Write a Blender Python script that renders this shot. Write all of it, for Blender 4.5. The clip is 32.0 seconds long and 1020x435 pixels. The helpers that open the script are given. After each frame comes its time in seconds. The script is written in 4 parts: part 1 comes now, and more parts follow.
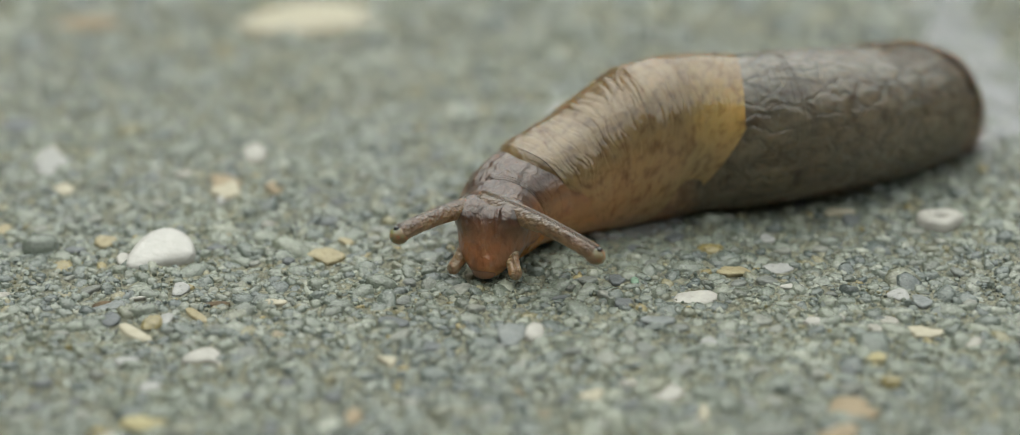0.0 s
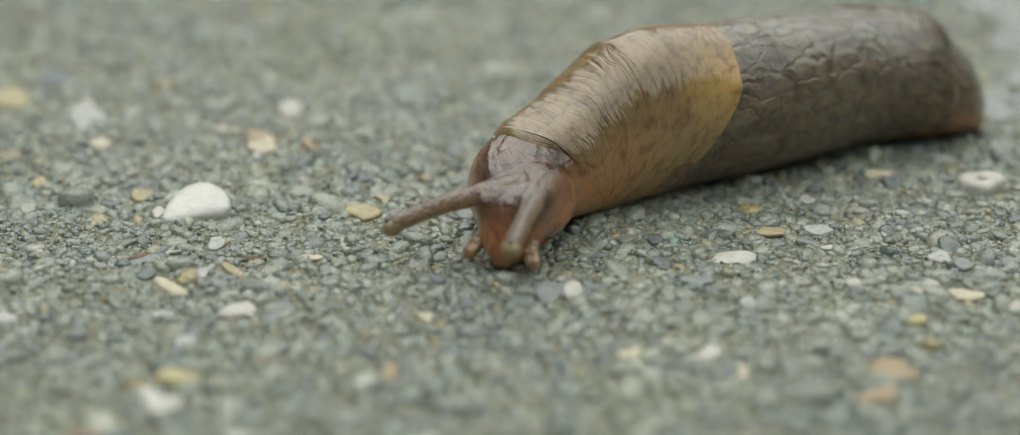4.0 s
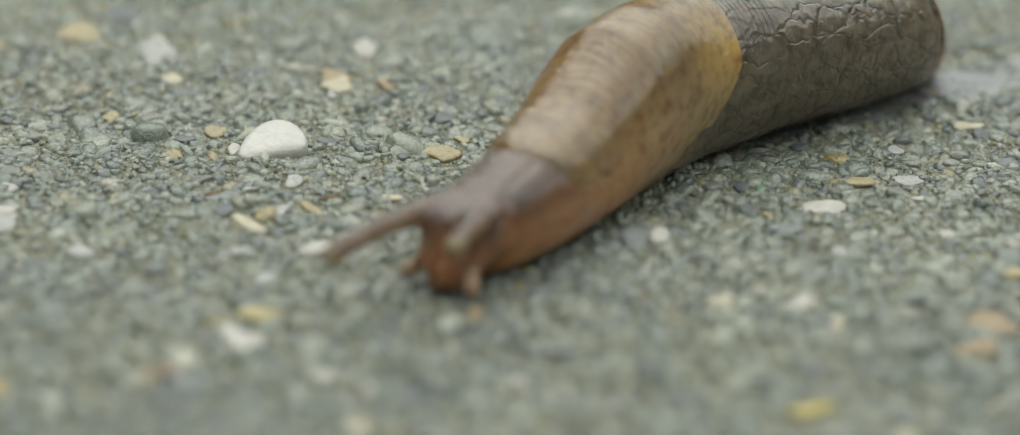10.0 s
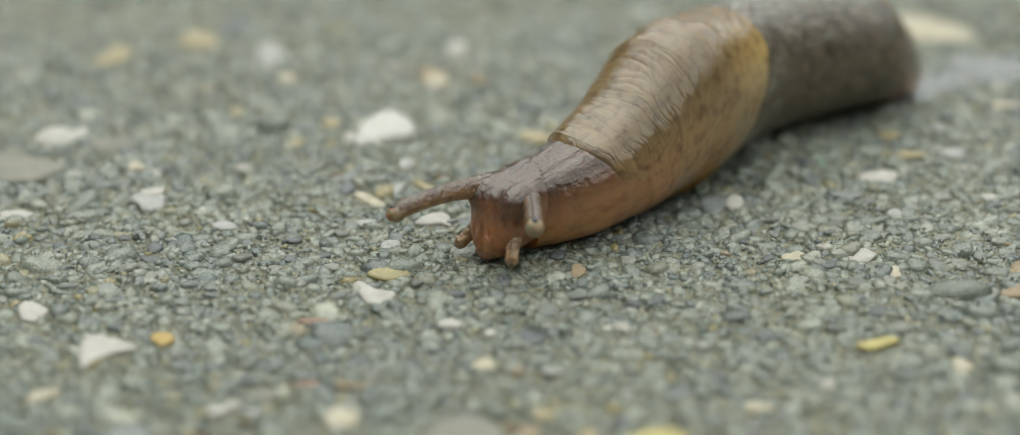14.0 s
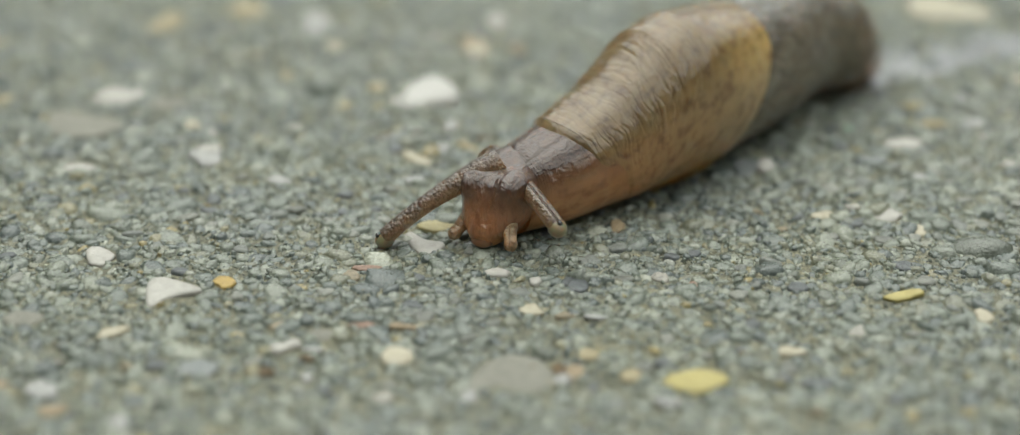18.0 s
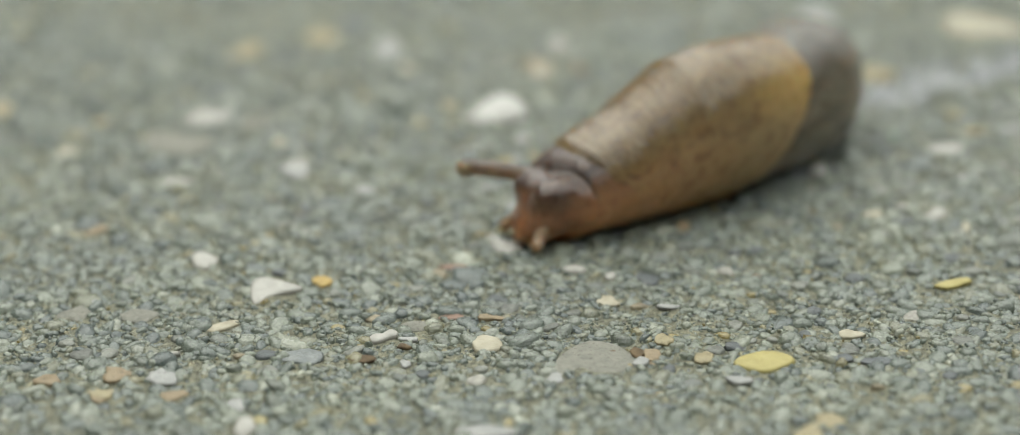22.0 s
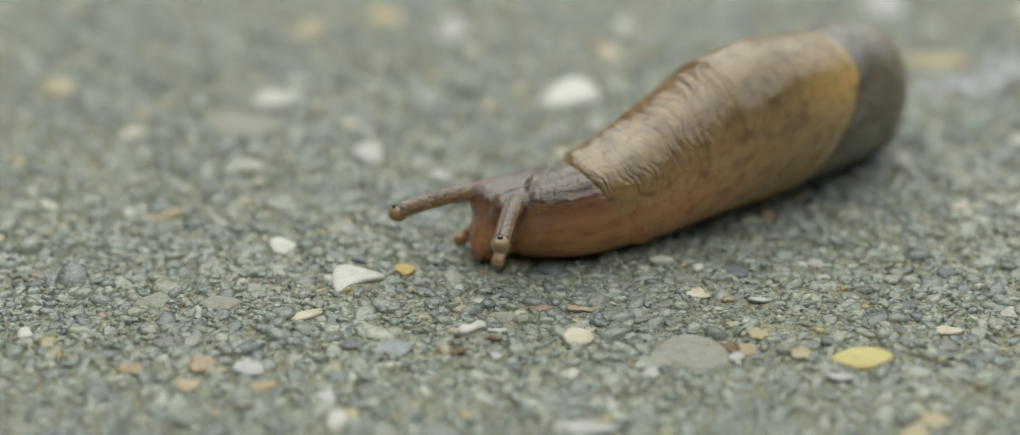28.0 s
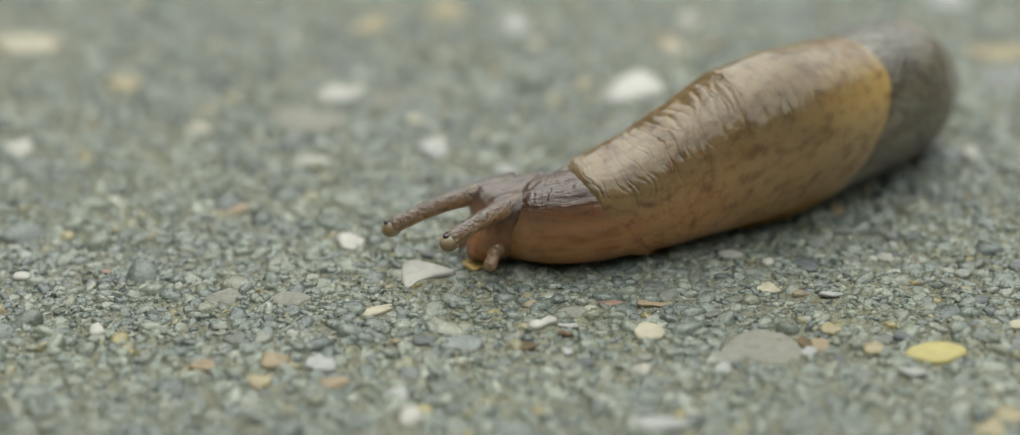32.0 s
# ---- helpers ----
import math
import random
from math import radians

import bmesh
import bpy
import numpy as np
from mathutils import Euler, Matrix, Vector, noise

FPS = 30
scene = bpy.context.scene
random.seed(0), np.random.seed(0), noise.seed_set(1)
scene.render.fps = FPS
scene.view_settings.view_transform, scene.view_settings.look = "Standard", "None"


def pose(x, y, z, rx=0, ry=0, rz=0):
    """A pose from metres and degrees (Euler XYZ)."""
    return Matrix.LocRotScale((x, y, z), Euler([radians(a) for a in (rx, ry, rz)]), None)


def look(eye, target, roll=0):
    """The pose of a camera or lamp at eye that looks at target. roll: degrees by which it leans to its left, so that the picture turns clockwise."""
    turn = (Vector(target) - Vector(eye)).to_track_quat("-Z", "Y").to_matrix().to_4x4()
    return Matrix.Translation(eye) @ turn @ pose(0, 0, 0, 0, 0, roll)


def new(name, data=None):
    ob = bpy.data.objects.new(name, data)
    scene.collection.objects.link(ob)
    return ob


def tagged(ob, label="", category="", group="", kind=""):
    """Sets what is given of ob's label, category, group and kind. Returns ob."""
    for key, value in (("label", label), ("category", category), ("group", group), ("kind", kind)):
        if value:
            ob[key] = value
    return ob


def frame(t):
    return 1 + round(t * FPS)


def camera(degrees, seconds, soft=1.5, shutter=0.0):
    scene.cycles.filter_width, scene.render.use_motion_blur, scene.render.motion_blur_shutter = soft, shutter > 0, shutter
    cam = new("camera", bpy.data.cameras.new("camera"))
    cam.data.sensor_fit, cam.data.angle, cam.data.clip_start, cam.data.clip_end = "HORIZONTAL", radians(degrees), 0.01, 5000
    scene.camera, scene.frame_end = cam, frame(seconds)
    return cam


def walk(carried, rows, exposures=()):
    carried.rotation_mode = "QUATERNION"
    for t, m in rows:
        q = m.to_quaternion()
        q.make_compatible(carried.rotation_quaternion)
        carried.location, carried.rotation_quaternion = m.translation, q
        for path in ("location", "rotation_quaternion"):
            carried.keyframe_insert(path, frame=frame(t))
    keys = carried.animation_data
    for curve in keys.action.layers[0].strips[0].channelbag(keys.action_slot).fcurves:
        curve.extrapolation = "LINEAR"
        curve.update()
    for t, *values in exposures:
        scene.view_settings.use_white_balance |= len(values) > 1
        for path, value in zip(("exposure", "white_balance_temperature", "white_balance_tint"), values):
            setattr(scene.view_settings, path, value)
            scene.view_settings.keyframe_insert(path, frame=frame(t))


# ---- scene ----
cam = camera(26.0, 32.0, soft=0.8, shutter=0.5)
cam.data.dof.use_dof = True
cam.data.dof.focus_distance = 0.2302
cam.data.dof.aperture_fstop = 8.5


def aim(x, y, z, yaw, pitch, roll):
    """A camera pose: heading left of +y, pitch up and roll, in degrees."""
    return pose(x, y, z, 0, 0, yaw) @ pose(0, 0, 0, 90 + pitch) @ pose(0, 0, 0, 0, 0, roll)


PATH = [
    (0, 0.00000, 0.00000, 0.10000, 0.000, -23.914, -0.280),
    (0.5, -0.00048, -0.00006, 0.09986, -0.160, -24.074, -0.069),
    (1, -0.00069, 0.00018, 0.09893, 0.082, -24.033, 0.047),
    (1.5, -0.00082, 0.00049, 0.09884, 0.305, -24.165, 0.054),
    (2, -0.00093, 0.00054, 0.09887, 0.377, -24.275, 0.086),
    (2.5, -0.00092, 0.00061, 0.09791, 0.461, -24.167, 0.192),
    (3, -0.00055, 0.00088, 0.09803, 0.585, -24.337, 0.022),
    (3.5, -0.00129, 0.00096, 0.09873, 0.560, -24.653, 0.014),
    (4, -0.00106, 0.00097, 0.09832, 0.793, -24.729, 0.018),
    (4.5, -0.00186, 0.00096, 0.09906, 0.696, -25.013, 0.108),
    (6.5, -0.00214, 0.00134, 0.09873, 0.816, -25.184, 0.285),
    (7, -0.00209, 0.00155, 0.09772, 0.911, -25.026, 0.402),
    (7.5, -0.00296, 0.00153, 0.09863, 0.795, -25.280, 0.633),
    (8, -0.00278, 0.00170, 0.09784, 0.873, -25.237, 0.753),
    (8.5, -0.00149, 0.00197, 0.09712, 1.256, -25.185, 0.639),
    (9, -0.00425, 0.00171, 0.09835, 0.865, -25.534, 0.903),
    (9.5, -0.00756, 0.00274, 0.09745, 0.743, -25.782, 1.063),
    (10, -0.00746, 0.00426, 0.09418, 1.375, -25.633, 0.985),
    (10.5, -0.01264, 0.00569, 0.09701, 1.459, -26.218, 1.332),
    (11, -0.01789, -0.01129, 0.10095, 1.733, -25.822, 1.431),
    (11.5, -0.01872, -0.01692, 0.10425, 1.556, -26.214, 1.473),
    (12, -0.01827, -0.02022, 0.10240, 1.790, -25.872, 1.170),
    (12.5, -0.01719, -0.02167, 0.10365, 1.949, -26.071, 0.964),
    (13, -0.01700, -0.02053, 0.09838, 1.913, -25.425, 0.503),
    (13.5, -0.01497, -0.02328, 0.10032, 2.061, -25.340, -0.091),
    (14, -0.01450, -0.02372, 0.10031, 1.983, -24.812, -0.368),
    (14.5, -0.01566, -0.02371, 0.10021, 1.888, -24.634, -0.063),
    (16.5, -0.01569, -0.02687, 0.10014, 2.409, -24.757, -0.029),
    (17, -0.01473, -0.02790, 0.10003, 2.528, -24.765, -0.110),
    (17.5, -0.01593, -0.02956, 0.10015, 2.376, -24.760, 0.078),
    (18, -0.01866, -0.03623, 0.10052, 2.003, -24.743, 0.377),
    (18.5, -0.01991, -0.04646, 0.10147, 1.790, -24.606, 0.258),
    (19, -0.02244, -0.05261, 0.10311, 1.521, -24.297, -0.011),
    (19.5, -0.02416, -0.05503, 0.10374, 1.840, -23.780, -0.496),
    (20, -0.02526, -0.05549, 0.10347, 2.315, -23.195, -0.871),
    (20.5, -0.02542, -0.05502, 0.10289, 2.637, -23.156, -0.878),
    (21, -0.02441, -0.05508, 0.10291, 2.865, -23.244, -0.906),
    (21.5, -0.02486, -0.05496, 0.10281, 2.579, -23.350, -0.640),
    (22, -0.02423, -0.05494, 0.10299, 2.545, -23.433, -0.701),
    (22.5, -0.02451, -0.05495, 0.10332, 2.348, -23.505, -0.573),
    (23, -0.02480, -0.05466, 0.10304, 2.251, -23.512, -0.386),
    (23.5, -0.02601, -0.05366, 0.10279, 2.055, -23.596, -0.208),
    (24, -0.02763, -0.05032, 0.10274, 1.811, -23.805, -0.018),
    (24.5, -0.02962, -0.04862, 0.10233, 1.607, -23.900, 0.141),
    (25, -0.03076, -0.04941, 0.10264, 1.608, -23.982, 0.181),
    (25.5, -0.03186, -0.04950, 0.10227, 1.633, -23.999, 0.233),
    (27.5, -0.03361, -0.05030, 0.10269, 2.187, -24.136, 0.009),
    (28, -0.03484, -0.05017, 0.10294, 2.279, -24.208, 0.063),
    (28.5, -0.03625, -0.04968, 0.10280, 2.458, -24.274, 0.043),
    (29, -0.03659, -0.04958, 0.10266, 2.567, -24.318, 0.033),
    (29.5, -0.03681, -0.04967, 0.10264, 2.645, -24.347, 0.026),
    (30, -0.03716, -0.04982, 0.10290, 2.800, -24.399, -0.046),
    (30.5, -0.03838, -0.04977, 0.10292, 2.792, -24.427, -0.050),
    (31, -0.03869, -0.04971, 0.10259, 3.048, -24.373, -0.145),
    (31.5, -0.03906, -0.04980, 0.10278, 3.277, -24.463, -0.139),
    (32, -0.03763, -0.04987, 0.10311, 3.506, -24.411, -0.618),
]
walk(cam, [(t, aim(*row)) for t, *row in PATH], exposures=[(0.0, 0.36, 6700, 3), (11.0, 0.33, 6700, 3), (19.0, 0.365, 6700, 3), (25.0, 0.365, 6700, 3), (32.0, 0.36, 6700, 3)])

# ---- light: a bright, high overcast sky ----
MM = 0.001
SUN_ELEVATION, SUN_AZIMUTH = radians(74), radians(-35)
world = bpy.data.worlds.new("overcast_sky")
scene.world = world
world.use_nodes = True
wn = world.node_tree.nodes
sky = wn.new("ShaderNodeTexSky")
sky.sky_type, sky.sun_disc = "NISHITA", False
sky.sun_elevation, sky.sun_rotation = SUN_ELEVATION, SUN_AZIMUTH
sky.air_density, sky.dust_density, sky.ozone_density = 1.0, 10.0, 1.0
wash = wn.new("ShaderNodeHueSaturation")
wash.inputs["Saturation"].default_value = 0.25
world.node_tree.links.new(sky.outputs[0], wash.inputs["Color"])
cloud = wn.new("ShaderNodeMix")  # an even layer of cloud before the sky
cloud.data_type = "RGBA"
cloud.inputs[0].default_value = 0.88
cloud.inputs[7].default_value = (10.1, 10.2, 10.5, 1)
world.node_tree.links.new(wash.outputs[0], cloud.inputs[6])
world.node_tree.links.new(cloud.outputs[2], wn["Background"].inputs["Color"])
wn["Background"].inputs["Strength"].default_value = 0.147
sun_data = bpy.data.lights.new("sun", "SUN")
sun_data.energy, sun_data.angle, sun_data.color = 1.0, radians(66), (1.0, 0.97, 0.92)
sun = new("sun", sun_data)
sun.matrix_world = look((math.sin(SUN_AZIMUTH) * 2, math.cos(SUN_AZIMUTH) * 2, 2 * math.tan(SUN_ELEVATION)), (0, 0, 0))


# ---- materials ----
def material(name, rough=0.6, **inputs):
    m = bpy.data.materials.new(name)
    m.use_nodes = True
    bsdf = m.node_tree.nodes["Principled BSDF"]
    bsdf.inputs["Roughness"].default_value = rough
    for key, value in inputs.items():
        bsdf.inputs[key.replace("_", " ")].default_value = value
    return m, m.node_tree.nodes, m.node_tree.links, bsdf


def noise_node(nodes, links, scale, detail=4.0, vector=None):
    n = nodes.new("ShaderNodeTexNoise")
    n.inputs["Scale"].default_value, n.inputs["Detail"].default_value = scale, detail
    if vector is not None:
        links.new(vector, n.inputs["Vector"])
    return n.outputs["Fac"]


def ramp_node(nodes, links, fac, stops, constant=False):
    r = nodes.new("ShaderNodeValToRGB")
    r.color_ramp.interpolation = "CONSTANT" if constant else "LINEAR"
    while len(r.color_ramp.elements) < len(stops):
        r.color_ramp.elements.new(0.5)
    for e, (at, colour) in zip(r.color_ramp.elements, stops):
        e.position, e.color = at, (*colour, 1)
    links.new(fac, r.inputs[0])
    return r.outputs[0]


def mix_node(nodes, links, kind, fac, a, b):
    m = nodes.new("ShaderNodeMix")
    m.data_type, m.blend_type = "RGBA", kind
    for slot, value in ((0, fac), (6, a), (7, b)):
        if isinstance(value, bpy.types.NodeSocket):
            links.new(value, m.inputs[slot])
        else:
            m.inputs[slot].default_value = value
    return m.outputs[2]


def math_node(nodes, links, op, a, b):
    m = nodes.new("ShaderNodeMath")
    m.operation = op
    for slot, value in ((0, a), (1, b)):
        if isinstance(value, bpy.types.NodeSocket):
            links.new(value, m.inputs[slot])
        else:
            m.inputs[slot].default_value = value
    return m.outputs[0]


def bump_node(nodes, links, bsdf, height, distance, strength=1.0):
    b = nodes.new("ShaderNodeBump")
    b.inputs["Distance"].default_value, b.inputs["Strength"].default_value = distance, strength
    links.new(height, b.inputs["Height"])
    links.new(b.outputs[0], bsdf.inputs["Normal"])


def position(nodes):
    return nodes.new("ShaderNodeNewGeometry").outputs["Position"]


def cement_material():
    m, n, l, bsdf = material("grey_cement", 0.75)
    p = position(n)
    base = ramp_node(n, l, noise_node(n, l, 1500, 8, p), [(0.33, (0.105, 0.101, 0.074)), (0.5, (0.180, 0.172, 0.128)), (0.68, (0.280, 0.262, 0.195))])
    stain = ramp_node(n, l, noise_node(n, l, 45, 3, p), [(0.35, (0.89, 0.945, 0.93)), (0.65, (0.995, 1.03, 0.95))])
    l.new(mix_node(n, l, "MULTIPLY", 1.0, base, stain), bsdf.inputs["Base Color"])
    bump_node(n, l, bsdf, noise_node(n, l, 2200, 6, p), 0.0009)
    return m


def grain_material(name, stops, rough):
    """Aggregate: each grain takes its own colour from the ramp, with a fine mottle."""
    m, n, l, bsdf = material(name, rough, Coat_Weight=0.25, Coat_Roughness=0.06)  # a wet film
    geo = n.new("ShaderNodeNewGeometry")
    p = geo.outputs["Position"]
    base = ramp_node(n, l, geo.outputs["Random Per Island"], stops, constant=True)
    mottle = ramp_node(n, l, noise_node(n, l, 2600, 8, p), [(0.3, (0.74, 0.74, 0.72)), (0.5, (0.98, 0.98, 0.97)), (0.7, (1.2, 1.2, 1.17))])
    stain = ramp_node(n, l, noise_node(n, l, 45, 3, p), [(0.35, (0.90, 0.955, 0.93)), (0.65, (0.98, 1.03, 0.925))])
    colour = mix_node(n, l, "MULTIPLY", 1.0, mix_node(n, l, "MULTIPLY", 1.0, base, mottle), stain)
    l.new(colour, bsdf.inputs["Base Color"])
    gloss = ramp_node(n, l, noise_node(n, l, 1100, 3, p), [(0.35, (0.08, 0.08, 0.08)), (0.65, (0.32, 0.32, 0.32))])
    l.new(gloss, bsdf.inputs["Roughness"])
    bump_node(n, l, bsdf, noise_node(n, l, 3000, 4, p), 0.00018)
    return m


def stone_material(name, low, high, rough=0.6, clean=False):
    m, n, l, bsdf = material(name, rough)
    p = position(n)
    base = ramp_node(n, l, noise_node(n, l, 800, 6, p), [(0.3, low), (0.7, high)])
    speck = ramp_node(n, l, noise_node(n, l, 2600, 2, p), [(0.28, (0.9, 0.89, 0.86) if clean else (0.6, 0.58, 0.55)), (0.42, (1, 1, 1))])
    l.new(mix_node(n, l, "MULTIPLY", 1.0, base, speck), bsdf.inputs["Base Color"])
    bump_node(n, l, bsdf, noise_node(n, l, 900 if clean else 1600, 5, p), 0.0002)
    return m


CEMENT = cement_material()
GRAINS = grain_material("aggregate_grains", [
    (0.0, (0.083, 0.097, 0.097)), (0.09, (0.112, 0.127, 0.120)), (0.25, (0.138, 0.152, 0.136)), (0.45, (0.161, 0.173, 0.151)),
    (0.60, (0.112, 0.121, 0.104)), (0.66, (0.183, 0.193, 0.167)), (0.80, (0.166, 0.165, 0.128)), (0.87, (0.211, 0.218, 0.190)),
    (0.935, (0.195, 0.174, 0.109)), (0.955, (0.247, 0.250, 0.219)), (0.985, (0.226, 0.180, 0.084)), (0.993, (0.315, 0.316, 0.277))], 0.3)


def chip_material():
    """Larger single stones: one mesh, its colour by the object's own random number."""
    m, n, l, bsdf = material("mixed_stone", 0.45)
    p = position(n)
    base = ramp_node(n, l, n.new("ShaderNodeObjectInfo").outputs["Random"], [
        (0.0, (0.084, 0.095, 0.099)), (0.25, (0.144, 0.156, 0.144)), (0.5, (0.190, 0.198, 0.175)), (0.78, (0.213, 0.182, 0.122)), (0.84, (0.122, 0.129, 0.114)), (0.95, (0.289, 0.281, 0.251))], constant=True)
    mottle = ramp_node(n, l, noise_node(n, l, 1500, 5, p), [(0.3, (0.7, 0.7, 0.7)), (0.7, (1.2, 1.2, 1.15))])
    l.new(mix_node(n, l, "MULTIPLY", 1.0, base, mottle), bsdf.inputs["Base Color"])
    bump_node(n, l, bsdf, noise_node(n, l, 2200, 5, p), 0.0002)
    return m


CHIPS = chip_material()
STONES = {
    "shell": stone_material("bleached_shell", (0.29, 0.283, 0.255), (0.385, 0.376, 0.342), 0.5, clean=True),
    "valve": stone_material("smooth_white_shell", (0.36, 0.356, 0.333), (0.44, 0.435, 0.41), 0.4, clean=True),
    "cream": stone_material("cream_stone", (0.29, 0.265, 0.190), (0.385, 0.358, 0.272), 0.55, clean=True),
    "pale": stone_material("pale_grey_stone", (0.230, 0.238, 0.230), (0.328, 0.328, 0.312), 0.55),
    "yellow": stone_material("yellow_stone", (0.225, 0.19, 0.105), (0.30, 0.262, 0.155), 0.5),
    "olive": stone_material("olive_stone", (0.235, 0.205, 0.095), (0.325, 0.288, 0.145), 0.5),
    "tan": stone_material("tan_stone", (0.19, 0.145, 0.085), (0.265, 0.21, 0.130), 0.55),
    "grey": stone_material("slate_grey_stone", (0.123, 0.139, 0.139), (0.197, 0.213, 0.205), 0.45),
    "dark": stone_material("dark_slate_stone", (0.060, 0.070, 0.074), (0.110, 0.122, 0.126), 0.4),
    "stone": stone_material("buff_sandstone", (0.150, 0.150, 0.126), (0.215, 0.212, 0.176), 0.7),
    "lemon": stone_material("lemon_stone", (0.30, 0.258, 0.085), (0.37, 0.322, 0.12), 0.5, clean=True),
    "gold": stone_material("ochre_stone", (0.30, 0.205, 0.055), (0.38, 0.275, 0.085), 0.5),
    "rust": stone_material("dark_plant_crumb", (0.055, 0.037, 0.018), (0.13, 0.09, 0.045), 0.8),
    "red": stone_material("brick_red_stone", (0.185, 0.118, 0.085), (0.235, 0.155, 0.112), 0.55),
    "green": stone_material("green_glass", (0.12, 0.20, 0.14), (0.16, 0.25, 0.18), 0.25),
}


def skin_material(name, rough, bumps, depth, film, specks=0.6, scales=False, glow=0.0004, slick=0.025):
    """Wet slug skin: its pigment is on the mesh; folds follow the body's own coordinates in millimetres."""
    m, n, l, bsdf = material(name, rough, Subsurface_Weight=0.65, Subsurface_Scale=glow, Coat_Weight=film, Coat_Roughness=slick, Coat_IOR=1.52, Specular_IOR_Level=0.06)
    bsdf.inputs["Subsurface Radius"].default_value = (1.0, 0.5, 0.25)
    body = n.new("ShaderNodeAttribute")
    body.attribute_name = "body"
    tint = n.new("ShaderNodeAttribute")
    tint.attribute_name = "pigment"
    v = body.outputs["Vector"]
    mottle = ramp_node(n, l, noise_node(n, l, 0.45, 5, v), [(0.32, (0.70, 0.64, 0.60)), (0.5, (1.0, 1.0, 1.0)), (0.72, (1.12, 1.1, 1.05))])
    fleck = ramp_node(n, l, noise_node(n, l, 0.9, 4, v), [(0.32, (0.5, 0.44, 0.40)), (0.52, (1, 1, 1))])
    skin = mix_node(n, l, "MULTIPLY", 1.0, tint.outputs["Color"], mottle)
    skin = mix_node(n, l, "MULTIPLY", specks, skin, fleck)
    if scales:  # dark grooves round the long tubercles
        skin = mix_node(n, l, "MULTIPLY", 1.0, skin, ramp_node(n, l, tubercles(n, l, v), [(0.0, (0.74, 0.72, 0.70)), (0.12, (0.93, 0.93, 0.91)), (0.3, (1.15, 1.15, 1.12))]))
    l.new(skin, bsdf.inputs["Base Color"])
    height = bumps(n, l, v)
    b = n.new("ShaderNodeBump")
    b.inputs["Distance"].default_value, b.inputs["Strength"].default_value = depth, 1.0
    l.new(height, b.inputs["Height"])
    l.new(b.outputs[0], bsdf.inputs["Normal"])
    l.new(b.outputs[0], bsdf.inputs["Coat Normal"])
    return m


def warped(n, l, v, scale, amount, stretch):
    """Body coordinates, stretched and bent by a noise."""
    bend = n.new("ShaderNodeTexNoise")
    bend.inputs["Scale"].default_value = scale
    l.new(v, bend.inputs["Vector"])
    add = n.new("ShaderNodeVectorMath")
    add.operation = "MULTIPLY_ADD"
    add.inputs[1].default_value = (amount, amount, 0)
    l.new(bend.outputs["Color"], add.inputs[0])
    l.new(v, add.inputs[2])
    s = n.new("ShaderNodeMapping")
    s.inputs["Scale"].default_value = stretch
    l.new(add.outputs[0], s.inputs["Vector"])
    return s.outputs[0]


def mantle_bumps(n, l, v):
    """Short uneven folds across the back, running out down the flanks."""
    cells = n.new("ShaderNodeTexVoronoi")
    cells.feature = "DISTANCE_TO_EDGE"
    cells.inputs["Scale"].default_value = 1.0
    l.new(warped(n, l, v, 0.2, 3.2, (1.05, 0.19, 1)), cells.inputs["Vector"])
    ridge = ramp_node(n, l, cells.outputs["Distance"], [(0.0, (0, 0, 0)), (0.2, (0.75, 0.75, 0.75)), (0.5, (1, 1, 1))])
    axes = n.new("ShaderNodeSeparateXYZ")
    l.new(v, axes.inputs[0])
    top = n.new("ShaderNodeMapRange")
    for slot, value in ((1, 6.0), (2, 13.0), (3, 1.0), (4, 0.1)):
        top.inputs[slot].default_value = value
    l.new(math_node(n, l, "ABSOLUTE", axes.outputs[1], 0.0), top.inputs[0])
    patch = ramp_node(n, l, noise_node(n, l, 0.2, 2, v), [(0.35, (0.4, 0.4, 0.4)), (0.65, (1, 1, 1))])
    folds = math_node(n, l, "MULTIPLY", math_node(n, l, "MULTIPLY", ridge, top.outputs[0]), patch)
    return math_node(n, l, "ADD", math_node(n, l, "MULTIPLY", folds, 0.55), math_node(n, l, "MULTIPLY", noise_node(n, l, 0.35, 3, v), 1.3))


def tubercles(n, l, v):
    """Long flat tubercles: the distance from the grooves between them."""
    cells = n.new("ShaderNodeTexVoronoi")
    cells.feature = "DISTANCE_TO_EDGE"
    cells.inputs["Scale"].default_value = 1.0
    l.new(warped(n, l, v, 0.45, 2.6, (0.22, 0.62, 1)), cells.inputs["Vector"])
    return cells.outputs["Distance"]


def tail_bumps(n, l, v):
    plate = ramp_node(n, l, tubercles(n, l, v), [(0.0, (0, 0, 0)), (0.12, (0.55, 0.55, 0.55)), (0.45, (1, 1, 1))])
    return math_node(n, l, "ADD", plate, math_node(n, l, "MULTIPLY", noise_node(n, l, 1.3, 5, v), 0.9))


